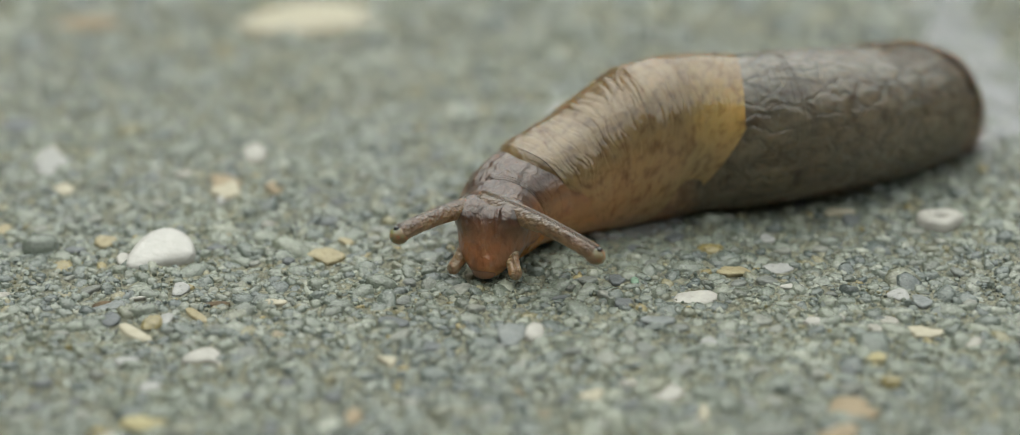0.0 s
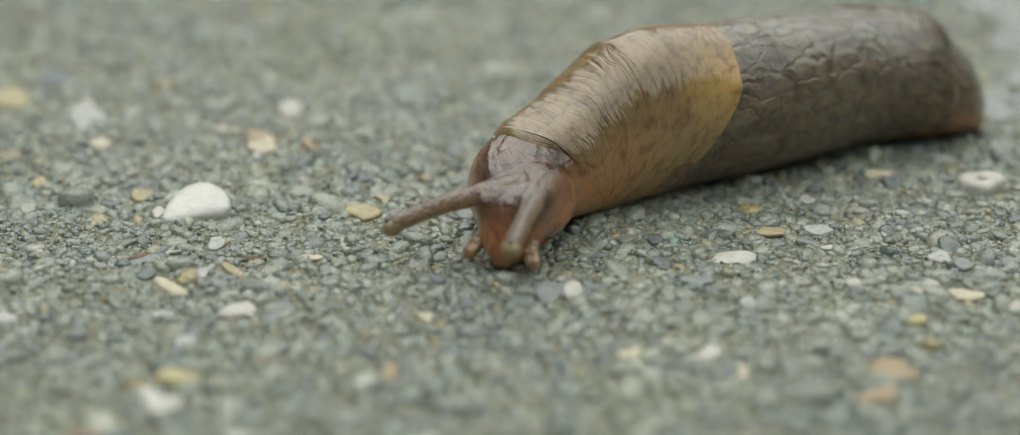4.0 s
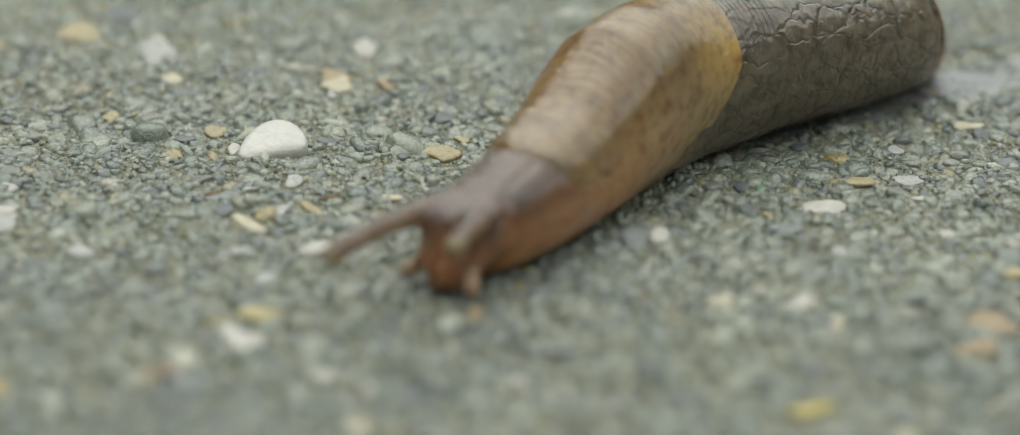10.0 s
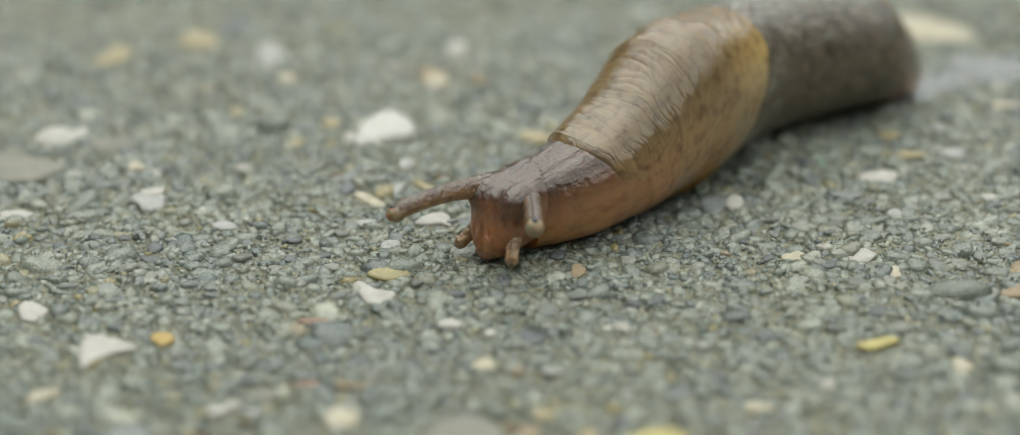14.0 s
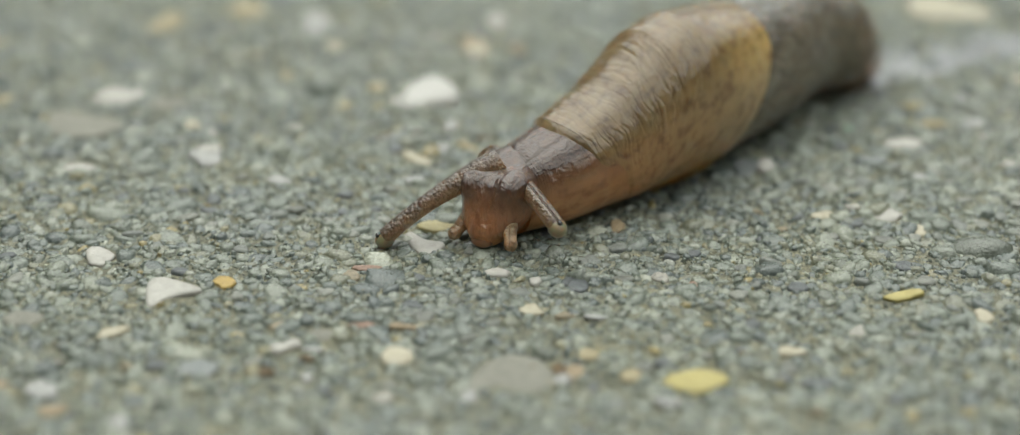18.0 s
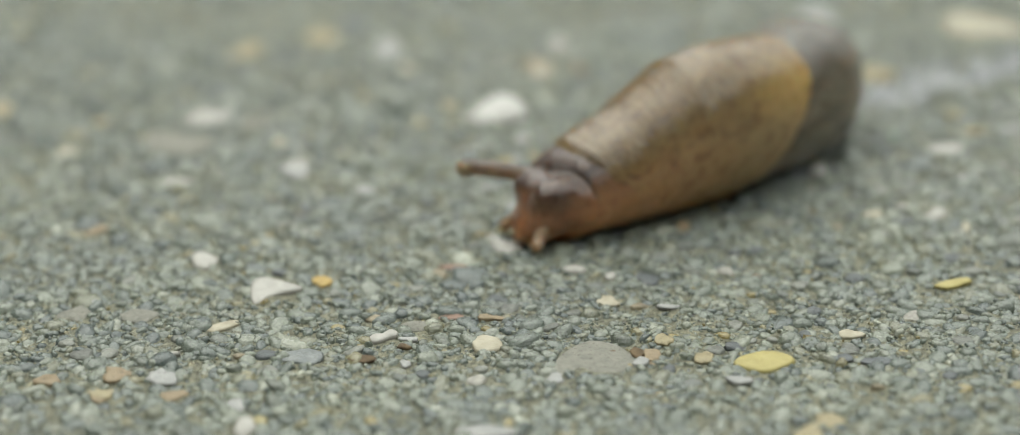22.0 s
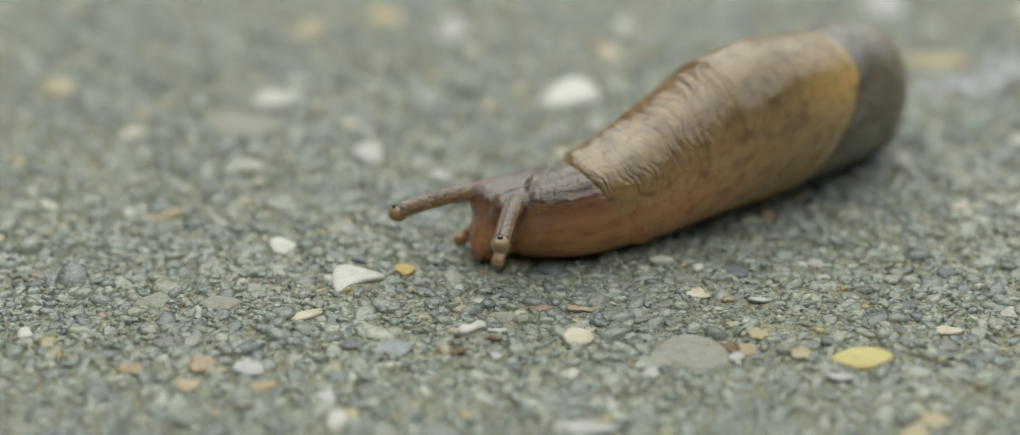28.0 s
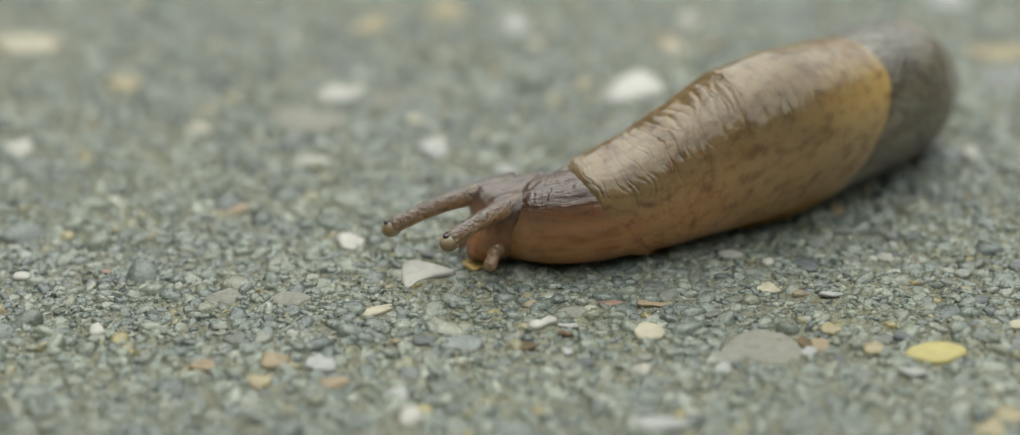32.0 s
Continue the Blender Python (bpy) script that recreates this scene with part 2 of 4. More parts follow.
def neck_bumps(n, l, v):
    """Soft flowing ridges along the neck, crossed by finer ones."""
    long = n.new("ShaderNodeTexNoise")
    long.inputs["Scale"].default_value, long.inputs["Detail"].default_value = 1.0, 2.0
    l.new(warped(n, l, v, 0.5, 2.0, (0.15, 0.62, 0.4)), long.inputs["Vector"])
    cross = n.new("ShaderNodeTexNoise")
    cross.inputs["Scale"].default_value, cross.inputs["Detail"].default_value = 1.0, 2.0
    l.new(warped(n, l, v, 0.7, 1.8, (1.0, 0.4, 0.6)), cross.inputs["Vector"])
    axes = n.new("ShaderNodeSeparateXYZ")
    l.new(v, axes.inputs[0])
    top = n.new("ShaderNodeMapRange")
    for slot, value in ((1, 4.0), (2, 10.0), (3, 1.0), (4, 0.06)):
        top.inputs[slot].default_value = value
    l.new(math_node(n, l, "ABSOLUTE", axes.outputs[1], 0.0), top.inputs[0])
    both = math_node(n, l, "ADD", math_node(n, l, "MULTIPLY", long.outputs["Fac"], 1.5), math_node(n, l, "MULTIPLY", cross.outputs["Fac"], 1.05))
    return math_node(n, l, "MULTIPLY", both, top.outputs[0])


def stalk_bumps(n, l, v):
    """Fine wet granules."""
    cells = n.new("ShaderNodeTexVoronoi")
    cells.inputs["Scale"].default_value = 1.3
    l.new(v, cells.inputs["Vector"])
    return math_node(n, l, "SUBTRACT", noise_node(n, l, 0.8, 3, v), math_node(n, l, "MULTIPLY", cells.outputs["Distance"], 0.5))


MANTLE_SKIN = skin_material("mantle_skin", 0.3, mantle_bumps, 0.00012, 1.0, 0.5, slick=0.04)
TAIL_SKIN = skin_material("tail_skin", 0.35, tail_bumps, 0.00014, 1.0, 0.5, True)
NECK_SKIN = skin_material("neck_skin", 0.3, neck_bumps, 0.00028, 1.0, 0.12)
HEAD_SKIN = skin_material("head_skin", 0.3, neck_bumps, 0.00022, 1.0, 0.3, glow=0.0015)
STALK_SKIN = skin_material("stalk_skin", 0.3, stalk_bumps, 0.0002, 1.0, 0.3, glow=0.001)
EYE_TIP = material("translucent_eye_tip", 0.3, Base_Color=(0.23, 0.175, 0.10, 1), Subsurface_Weight=0.9, Subsurface_Scale=0.0012, Coat_Weight=0.25)[0]
EYE_DOT = material("black_eye_dot", 0.2, Base_Color=(0.012, 0.011, 0.012, 1), Coat_Weight=0.5)[0]
# dark surface of the added, unseen screens that edge the reflected sky
SKY_SCREEN = stone_material("dark_sky_screen", (0.035, 0.035, 0.022), (0.06, 0.055, 0.035), 0.8)
def slime_material():
    """A dried film, broken and half see-through."""
    m, n, l, bsdf = material("dried_slime", 0.25, Base_Color=(0.27, 0.28, 0.295, 1), Coat_Weight=0.5, Coat_Roughness=0.15)
    cover = ramp_node(n, l, noise_node(n, l, 260, 4, position(n)), [(0.3, (0.3, 0.3, 0.3)), (0.68, (0.68, 0.68, 0.68))])
    l.new(cover, bsdf.inputs["Alpha"])
    return m


SLIME = slime_material()


# ---- mesh helpers ----
def mesh_of(name, verts, faces, mat, smooth=True):
    me = bpy.data.meshes.new(name)
    me.from_pydata([tuple(v) for v in verts], [], faces)
    if smooth:
        me.polygons.foreach_set("use_smooth", [True] * len(me.polygons))
    me.materials.append(mat)
    me.update()
    return me


def big_mesh(name, verts, quads, tris, mat, smooth=True):
    """A large mesh straight from arrays."""
    me = bpy.data.meshes.new(name)
    loops = np.concatenate([quads.ravel(), tris.ravel()]).astype(np.int32)
    starts = np.concatenate([np.arange(len(quads)) * 4, len(quads) * 4 + np.arange(len(tris)) * 3]).astype(np.int32)
    me.vertices.add(len(verts))
    me.vertices.foreach_set("co", verts.astype(np.float32).ravel())
    me.loops.add(len(loops))
    me.loops.foreach_set("vertex_index", loops)
    me.polygons.add(len(starts))
    me.polygons.foreach_set("loop_start", starts)
    me.polygons.foreach_set("use_smooth", np.full(len(starts), smooth))
    me.materials.append(mat)
    me.update(calc_edges=True)
    me.validate()
    return me


def part(name, me, parent, label=""):
    ob = new(name, me)
    ob.parent = parent
    return tagged(ob, label) if label else ob


def swell(x, y):
    """The gentle unevenness of the concrete, in metres."""
    return 0.00025 * (np.sin(x * 410 + 1.3 * np.sin(y * 290)) * np.cos(y * 350 + 0.7) + 0.6 * np.sin(x * 900 + y * 700))


# ---- the ground ----
def build_ground():
    """One sheet of concrete: fine in the middle, reaching to the horizon."""
    near = np.arange(-0.20, 0.2001, 0.002)
    far = np.array([0.25, 0.35, 0.6, 1.2, 3, 8, 25, 80, 300])
    xs = np.concatenate([-far[::-1], near, far])
    ys = np.concatenate([-far[::-1], np.arange(-0.20, 0.6001, 0.002), far[far > 0.6]])
    gx, gy = np.meshgrid(xs, ys)
    fade = np.clip((0.8 - np.hypot(gx, gy - 0.2)) / 0.2, 0, 1)
    gz = swell(gx, gy) * fade - 0.00013
    verts = np.stack([gx, gy, gz], -1).reshape(-1, 3)
    n, m = len(xs), len(ys)
    a = (np.arange(m - 1)[:, None] * n + np.arange(n - 1)).ravel()
    quads = np.stack([a, a + 1, a + n + 1, a + n], -1)
    ground = new("ground", big_mesh("ground", verts, quads, np.zeros((0, 3), int), CEMENT))
    return tagged(ground, "grey exposed-aggregate concrete paving with fine rounded grit", "ground", kind="structure")


def grain_field(rng, x0, x1, y0, y1, cell, size, keep_out, low=0.35, high=0.65, k=7, spread=0.4):
    """Half-sunk rounded grains on a jittered lattice."""
    xs, ys = np.arange(x0, x1, cell), np.arange(y0, y1, cell)
    gx, gy = np.meshgrid(xs, ys)
    gx[1::2] += cell / 2
    cx = gx.ravel() + rng.uniform(-0.42, 0.42, gx.size) * cell
    cy = gy.ravel() + rng.uniform(-0.42, 0.42, gx.size) * cell
    keep = rng.uniform(0, 1, cx.size) < 0.93
    for x, y, rx, ry in keep_out:
        keep &= ((cx - x) / rx) ** 2 + ((cy - y) / ry) ** 2 > (0.72 if rx > 0.0022 else 0.88)
    cx, cy = cx[keep], cy[keep]
    n = len(cx)
    r = size * np.exp(rng.normal(0, spread, n))
    stretch, turn = rng.uniform(1.0, 1.7, n), rng.uniform(0, math.pi, n)
    tall = r * rng.uniform(low, high, n)
    ang = np.arange(k) * 2 * math.pi / k
    wob = 1 + rng.uniform(-0.2, 0.2, (n, k))
    rings = []
    tilt_x, tilt_y = rng.normal(0, 0.18, n), rng.normal(0, 0.18, n)
    for out, up in ((1.0, -0.3), (0.9, 0.42), (0.55, 0.86)):
        px = np.cos(ang) * wob * (r * out)[:, None] * stretch[:, None] ** 0.5
        py = np.sin(ang) * wob * (r * out)[:, None] / stretch[:, None] ** 0.5
        c, s = np.cos(turn)[:, None], np.sin(turn)[:, None]
        qx, qy = px * c - py * s, px * s + py * c
        qz = (tall * up)[:, None] + (qx * tilt_x[:, None] + qy * tilt_y[:, None]) * (up > 0) + rng.normal(0, 0.05, (n, k)) * r[:, None]
        rings.append(np.stack([qx, qy, qz], -1))
    top = np.stack([np.zeros(n), np.zeros(n), tall * rng.uniform(0.9, 1.05, n)], -1)[:, None]
    verts = np.concatenate([*rings, top], 1)
    z = swell(cx, cy) - 0.0002 + rng.normal(-0.00004, 0.0001, n)
    verts += np.stack([cx, cy, z], -1)[:, None]
    quads, tris = [], []
    for i in range(k):
        j = (i + 1) % k
        quads += [(i, j, k + j, k + i), (k + i, k + j, 2 * k + j, 2 * k + i)]
        tris += [(2 * k + i, 2 * k + j, 3 * k)]
    base = (np.arange(n) * (3 * k + 1))[:, None, None]
    return verts.reshape(-1, 3), (np.array(quads) + base).reshape(-1, 4), (np.array(tris) + base).reshape(-1, 3)


# ---- loose stones and shell pieces, in millimetres: x, y, width, depth ----
VALVE = [(-37.3, 215.6, 7.0, 6.9, "fan", 0.24)]
YELLOW = [(-19.8, 215.3, 4.2, 3.8, "shard"), (-31.9, 201.6, 2.7, 3.2, "sliver"), (23.5, 211.1, 3.8, 2.1), (-56.0, 222.9, 1.9, 2.8), (-17.8, 219.5, 1.7, 1.7), (11.5, 232.5, 9.7, 7.9), (-104.3, 216.6, 4.2, 5.2), (-17.7, 149.7, 1.2, 1.8), (-13.7, 146.0, 1.6, 1.6), (-2.1, 133.7, 3.1, 2.4), (-89.4, 213.2, 2.0, 3.0), (-64.7, 247.4, 4.6, 6.1), (-74.6, 241.4, 4.6, 6.0), (-100.7, 170.9, 1.7, 1.5), (-4.2, 130.6, 3.1, 2.4)]
SHELL = [(-30.2, 192.0, 4.1, 3.2, "bow"), (-35.1, 174.3, 4.5, 5.0, "tooth"), (19.2, 205.1, 5.0, 2.5), (29.2, 206.7, 2.7, 0.7), (2.4, 196.1, 2.1, 2.5), (14.8, 184.2, 3.2, 2.2), (-54.2, 242.8, 3.1, 4.2), (-30.5, 244.4, 2.9, 4.2), (-41.4, 214.3, 1.5, 2.2), (30.5, 198.9, 1.8, 1.3), (33.1, 199.7, 1.7, 1.1), (-38.5, 204.7, 1.7, 0.4), (-68.7, 170.0, 3.3, 3.9, "slab"), (-59.4, 161.2, 5.7, 5.6, "boot"), (-46.7, 150.4, 2.9, 2.6, "heart"), (-27.1, 168.1, 2.8, 1.8), (-23.1, 166.1, 1.6, 1.7), (-76.0, 192.9, 4.2, 2.1), (-61.9, 197.9, 3.1, 2.0), (-75.5, 214.6, 6.8, 3.8), (-62.8, 204.1, 2.0, 1.6), (-91.8, 146.9, 2.5, 2.3)]
SHELL_MORE = [(-69.4, 146.0, 4.1, 0.6), (-58.4, 131.1, 2.7, 3.2), (-112.9, 195.3, 3.6, 4.0), (-102.8, 159.4, 2.1, 1.4)]
OLIVE = [(-34.0, 178.9, 4.4, 2.8, "lens"), (35.6, 191.1, 2.5, 1.4), (-57.2, 132.9, 1.9, 1.6)]
CREAM = [(-37.6, 197.8, 3.8, 3.6, "sliver"), (36.7, 226.6, 2.9, 3.3), (8.1, 183.8, 2.6, 2.4), (-12.1, 191.0, 2.1, 2.4, "wedge"), (-51.5, 234.2, 2.2, 3.1), (41.4, 197.2, 3.5, 2.1), (-24.1, 203.7, 2.0, 1.3), (-27.6, 295.5, 21.0, 17.0, "lump"), (-64.2, 153.0, 3.6, 2.8, "blade"), (-35.9, 149.2, 3.6, 3.2), (-23.5, 159.9, 2.5, 2.0), (21.7, 160.6, 2.2, 2.2), (-65.1, 205.7, 1.9, 2.7), (1.9, 152.3, 2.3, 2.0), (17.7, 180.4, 1.7, 2.2), (-91.7, 202.2, 2.4, 3.1), (-32.8, 233.8, 3.5, 5.3), (-119.8, 231.6, 10.5, 7.4), (31.0, 253.1, 11.7, 11.3)]
PALE = [(28.5, 212.4, 3.1, 2.4), (-32.5, 231.7, 2.2, 2.7), (19.6, 194.2, 1.9, 1.4), (-37.4, 191.3, 2.5, 2.0), (28.0, 219.2, 1.7, 2.2), (40.0, 204.7, 2.3, 2.5), (-68.1, 141.5, 3.5, 3.0), (-35.2, 130.4, 5.5, 2.7), (-10.3, 141.1, 2.5, 1.6), (-28.6, 141.8, 1.9, 1.9), (-60.0, 135.8, 2.1, 2.2), (-54.1, 241.0, 4.0, 5.5), (-61.8, 196.3, 3.9, 4.1), (7.3, 255.7, 6.7, 8.8), (-16.9, 158.0, 2.3, 0.9)]
GREY = [(0.2, 196.5, 3.3, 3.9), (-41.3, 203.9, 3.9, 1.9), (42.2, 203.7, 2.0, 3.0), (14.8, 199.2, 3.3, 1.9), (-54.6, 145.9, 3.9, 3.4)]
TAN = [(31.7, 180.8, 5.7, 4.1), (30.1, 176.2, 3.5, 2.6), (-33.1, 235.8, 4.1, 3.7), (-27.0, 234.0, 2.4, 2.8), (-14.6, 179.7, 1.8, 2.3), (-59.2, 292.8, 8.2, 7.0), (-72.9, 141.2, 3.0, 2.4), (-66.6, 137.8, 2.5, 2.1), (-18.9, 146.8, 1.4, 2.0), (-83.3, 178.5, 4.8, 2.4), (-73.7, 137.2, 1.9, 2.0)]
RUST = [(-22.8, 147.0, 1.3, 1.6), (-20.3, 147.6, 1.5, 2.0), (-48.4, 145.5, 3.0, 1.6, "lens"), (-44.3, 148.2, 1.6, 0.9), (-30.1, 204.0, 2.6, 0.9, "lens"), (-41.9, 204.3, 2.2, 1.2)]
EXTRA_YELLOW = [(-17.6, 150.0, 1.7, 2.4), (-13.4, 146.8, 1.7, 1.9), (-73.7, 137.8, 2.6, 2.4), (-44.2, 219.6, 2.2, 3.0)]
EXTRA_PALE = [(-44.1, 150.3, 1.9, 1.0), (-44.0, 145.0, 1.2, 1.4), (-20.0, 145.4, 1.6, 1.8), (-34.8, 200.2, 1.6, 2.0), (-34.3, 206.9, 1.9, 2.4), (-52.7, 190.7, 3.0, 2.0), (-34.4, 185.7, 1.9, 1.9), (-78.4, 158.2, 1.4, 0.9)]
EXTRA_DARK = [(4.1, 146.3, 3.8, 1.8, "lens"), (-44.6, 182.4, 1.2, 1.4), (-40.5, 200.4, 1.9, 3.0)]
EXTRA_TAN = [(-18.8, 147.1, 1.9, 2.6), (-79.7, 140.7, 2.4, 2.6), (-35.8, 155.4, 2.8, 1.3)]
GREEN = [(13.0, 208.5, 0.9, 1.4)]
DARK = [(11.2, 209.3, 1.8, 2.6), (-11.9, 199.5, 3.3, 2.1), (-7.8, 193.8, 1.9, 1.6), (-47.1, 217.3, 2.1, 1.7), (-60.6, 254.4, 4.8, 5.8), (-18.7, 165.6, 2.2, 2.9), (0.6, 146.6, 1.9, 1.6), (-19.1, 166.7, 2.5, 2.6)]
GOLD = [(-54.8, 164.1, 2.5, 2.7, "shard")]
STONE = [(-24.9, 146.0, 8.8, 8.0, "lump"), (-78.3, 205.5, 11.0, 8.4, "slab"), (-69.3, 212.2, 6.0, 3.7), (-43.5, 153.7, 4.0, 2.0), (-80.5, 155.6, 4.2, 2.7), (-73.3, 155.6, 4.8, 2.9)]
LEMON = [(-7.5, 145.5, 6.2, 4.0, "lens"), (14.1, 164.6, 4.3, 2.5, "blade")]
RED = [(-7.1, 166.0, 1.2, 1.7), (-40.5, 168.8, 3.0, 1.5), (-39.9, 156.0, 3.1, 1.6), (-94.0, 161.2, 1.3, 0.9)]
RING_SHELL = (47.6, 223.5, 4.7, 4.7)


# Outlines of broken pieces, in half widths and half depths.
SHELL_CUTS = {
    "boot": [(-1, 0.5), (-0.7, 0.95), (0, 0.7), (0.8, 0.35), (1, 0.1), (0.2, -0.15), (-0.3, -0.5), (-0.6, -1), (-0.85, -0.6)],
    "heart": [(-1, -0.2), (-0.6, 0.3), (-0.1, 0.05), (0.35, 1), (0.9, 0.8), (1, 0.1), (0.3, -0.3), (-0.3, -1), (-0.8, -0.8)],
    "tooth": [(-1, 0.6), (-0.75, 1), (0, 0.25), (1, 0.1), (0.8, -0.5), (0.2, -1), (-0.3, -0.6)],
    "sliver": [(-1, 0.9), (-0.6, 1), (0.4, 0), (1, -0.7), (0.7, -1), (-0.2, -0.45), (-0.85, 0.35)],
    "fan": [(-1, -0.85), (-0.88, 0), (-0.45, 0.8), (0.15, 1), (0.7, 0.65), (1, -0.1), (0.7, -0.4), (-0.1, -0.65), (-0.5, -0.95)],
    "bow": [(-1, -0.4), (-0.6, 0.5), (0.3, 1), (0.8, 0.5), (1, -1), (0.3, -0.4), (-0.4, -0.6)],
}
STONE_CUTS = {
    "shard": [(-1, 0), (-0.6, 0.9), (0.2, 1), (1, 0.2), (0.8, -0.4), (0.1, -1), (-0.4, -0.3)],
    "wedge": [(-1, 0.8), (1, 0.6), (0.5, -1), (-0.4, 0.1)],
    "slab": [(-1, 0.4), (-0.6, 1), (0.4, 0.5), (1, 0), (0.4, -1), (-0.5, -0.8)],
    "blade": [(-1, -0.4), (-0.1, 0.5), (0.85, 1), (1, 0.3), (0.2, -0.6), (-0.3, -1)],
    "lens": [(-1, -0.1), (-0.75, 0.5), (0, 1), (0.7, 0.7), (1, 0), (0.5, -0.6), (0, -1), (-0.6, -0.6)],
    "lump": [(-1, -0.6), (-0.7, 0.3), (-0.1, 1), (0.6, 0.7), (0.9, 0.1), (1, -0.3), (0.3, -0.8), (-0.4, -1)],
}
CUTS = {**SHELL_CUTS, **STONE_CUTS}


def cut_ring(corners, k):
    """k points round a polygon with its corners slightly worn: angles and distances."""
    at = np.array(corners, float)
    run = np.arange(k) * len(at) / k
    lo, f = run.astype(int), (run % 1)[:, None]
    ring = at[lo] * (1 - f) + at[(lo + 1) % len(at)] * f
    ring = ring * 0.5 + (np.roll(ring, 1, 0) + np.roll(ring, -1, 0)) * 0.25
    return np.arctan2(ring[:, 1], ring[:, 0]), np.hypot(ring[:, 0], ring[:, 1]) * 1.06


def stone_mesh(name, rng, w, d, h, mat, sharp, cut="", tilt=0.0):
    """A worn stone or shell flake: an uneven outline, a rounded shoulder and a slightly domed top."""
    k = 24 if cut else 14
    ang = np.arange(k) * 2 * math.pi / k
    wob = 1 + sharp * (0.5 * np.sin(2 * ang + rng.uniform(0, 6)) + 0.5 * np.sin(3 * ang + rng.uniform(0, 6))) + rng.uniform(-1, 1, k) * sharp * 0.5
    if sharp > 0.33:  # broken flakes have corners
        m = int(rng.integers(5, 8))
        at = (np.arange(m) + rng.uniform(-0.3, 0.3, m)) * 2 * math.pi / m
        out = rng.uniform(0.85, 1.2, m)
        px, py = np.cos(at) * out, np.sin(at) * out
        run = np.arange(k) * m / k
        lo = run.astype(int)
        f = run - lo
        ex, ey = px[lo] * (1 - f) + px[(lo + 1) % m] * f, py[lo] * (1 - f) + py[(lo + 1) % m] * f
        ang, wob = np.arctan2(ey, ex), np.hypot(ex, ey)
    if cut:
        ang, wob = cut_ring(CUTS[cut], k)
        h = min(h, 0.27) if w < 6.5 else h
    slope = rng.normal(0, 0.06, 2) + np.array((0.0, (0.12 if cut else 0.2) if sharp > 0.33 and w < 7 else 0.04))
    slope = slope * (0.35, 0.75) if cut else slope  # flat pieces lie nearly flush
    verts, faces = [], []
    for out, up in ((1.02, -1.8), (1.0, 0.25), (0.92, 0.66), (0.70, 0.92), (0.36, 1.05)):
        for a, q in zip(ang, wob):
            x, y = math.cos(a) * q * out * w / 2, math.sin(a) * q * out * d / 2
            z = h * up + (x * slope[0] + y * slope[1] + (y + d / 2) * tilt) * (up > 0) + rng.normal(0, 0.03) * h
            verts.append((x * MM, y * MM, z * MM))
    for ring in range(4):
        for i in range(k):
            j = (i + 1) % k
            faces.append((ring * k + i, ring * k + j, ring * k + k + j, ring * k + k + i))
    faces.append(tuple(4 * k + i for i in range(k)))
    faces.append(tuple(reversed(range(k))))
    return mesh_of(name, verts, faces, mat)


KINDS = {
    "shell": ("shell_fragment", "shell", "bleached white shell fragment set in the grey concrete", 0.34),
    "valve": ("shell_valve", "shell", "smooth domed white shell valve set in the concrete", 0.3),
    "cream": ("cream_pebble", "pebble", "cream-coloured chip of stone set in the concrete", 0.32),
    "pale": ("pale_pebble", "pebble", "pale grey worn pebble set in the concrete", 0.24),
    "yellow": ("yellow_pebble", "pebble", "smooth mustard-yellow pebble set in the concrete", 0.30),
    "olive": ("olive_pebble", "pebble", "dull olive-yellow pebble set in the concrete", 0.28),
    "tan": ("tan_pebble", "pebble", "orange-tan pebble set in the concrete", 0.30),
    "grey": ("grey_pebble", "pebble", "blue-grey rounded pebble set in the concrete", 0.24),
    "dark": ("dark_pebble", "pebble", "dark slate pebble set in the concrete", 0.12),
    "stone": ("buff_stone", "stone", "flat buff sandstone chip flush with the concrete", 0.6),
    "lemon": ("lemon_pebble", "pebble", "smooth lemon-yellow oval pebble set in the concrete", 0.2),
    "gold": ("ochre_pebble", "pebble", "bright ochre-yellow chip set in the concrete", 0.3),
    "rust": ("brown_debris", "debris", "dark brown crumb of plant debris wedged between the grit", 0.34),
    "red": ("red_chip", "stone", "small brick-red chip set in the concrete", 0.2),
    "green": ("green_glass_chip", "glass", "tiny green glass chip among the grit", 0.1),
}


def build_pebbles(rng):
    rows = {"valve": VALVE, "yellow": YELLOW + EXTRA_YELLOW, "rust": RUST, "shell": SHELL + SHELL_MORE, "olive": OLIVE, "cream": CREAM, "pale": PALE + EXTRA_PALE, "grey": GREY, "tan": TAN + EXTRA_TAN, "green": GREEN, "dark": DARK + EXTRA_DARK, "gold": GOLD, "stone": STONE, "lemon": LEMON, "red": RED}
    taken = []
    for kind, some in rows.items():
        name, category, label, sharp = KINDS[kind]
        for x, y, w, d, *cut in some:
            lift = {"shell": 0.17 if w < 3.2 else 0.09, "valve": 0.09, "stone": 0.035}.get(kind, 0.065)
            h = min(max(lift * min(w, d), 0.14), 1.5 if kind == "valve" else 0.6)
            ob = new(name, stone_mesh(name, rng, w, d, h, STONES[kind], sharp * (0.6 if w > 6 and kind != "shell" else 1.0), *cut))
            ob.location = (x * MM, y * MM, float(swell(x * MM, y * MM)) + 0.0001)
            tagged(ob, label, category, "stones in the concrete")
            taken.append((x * MM, y * MM, w * 0.5 * MM, d * 0.5 * MM))
    return taken


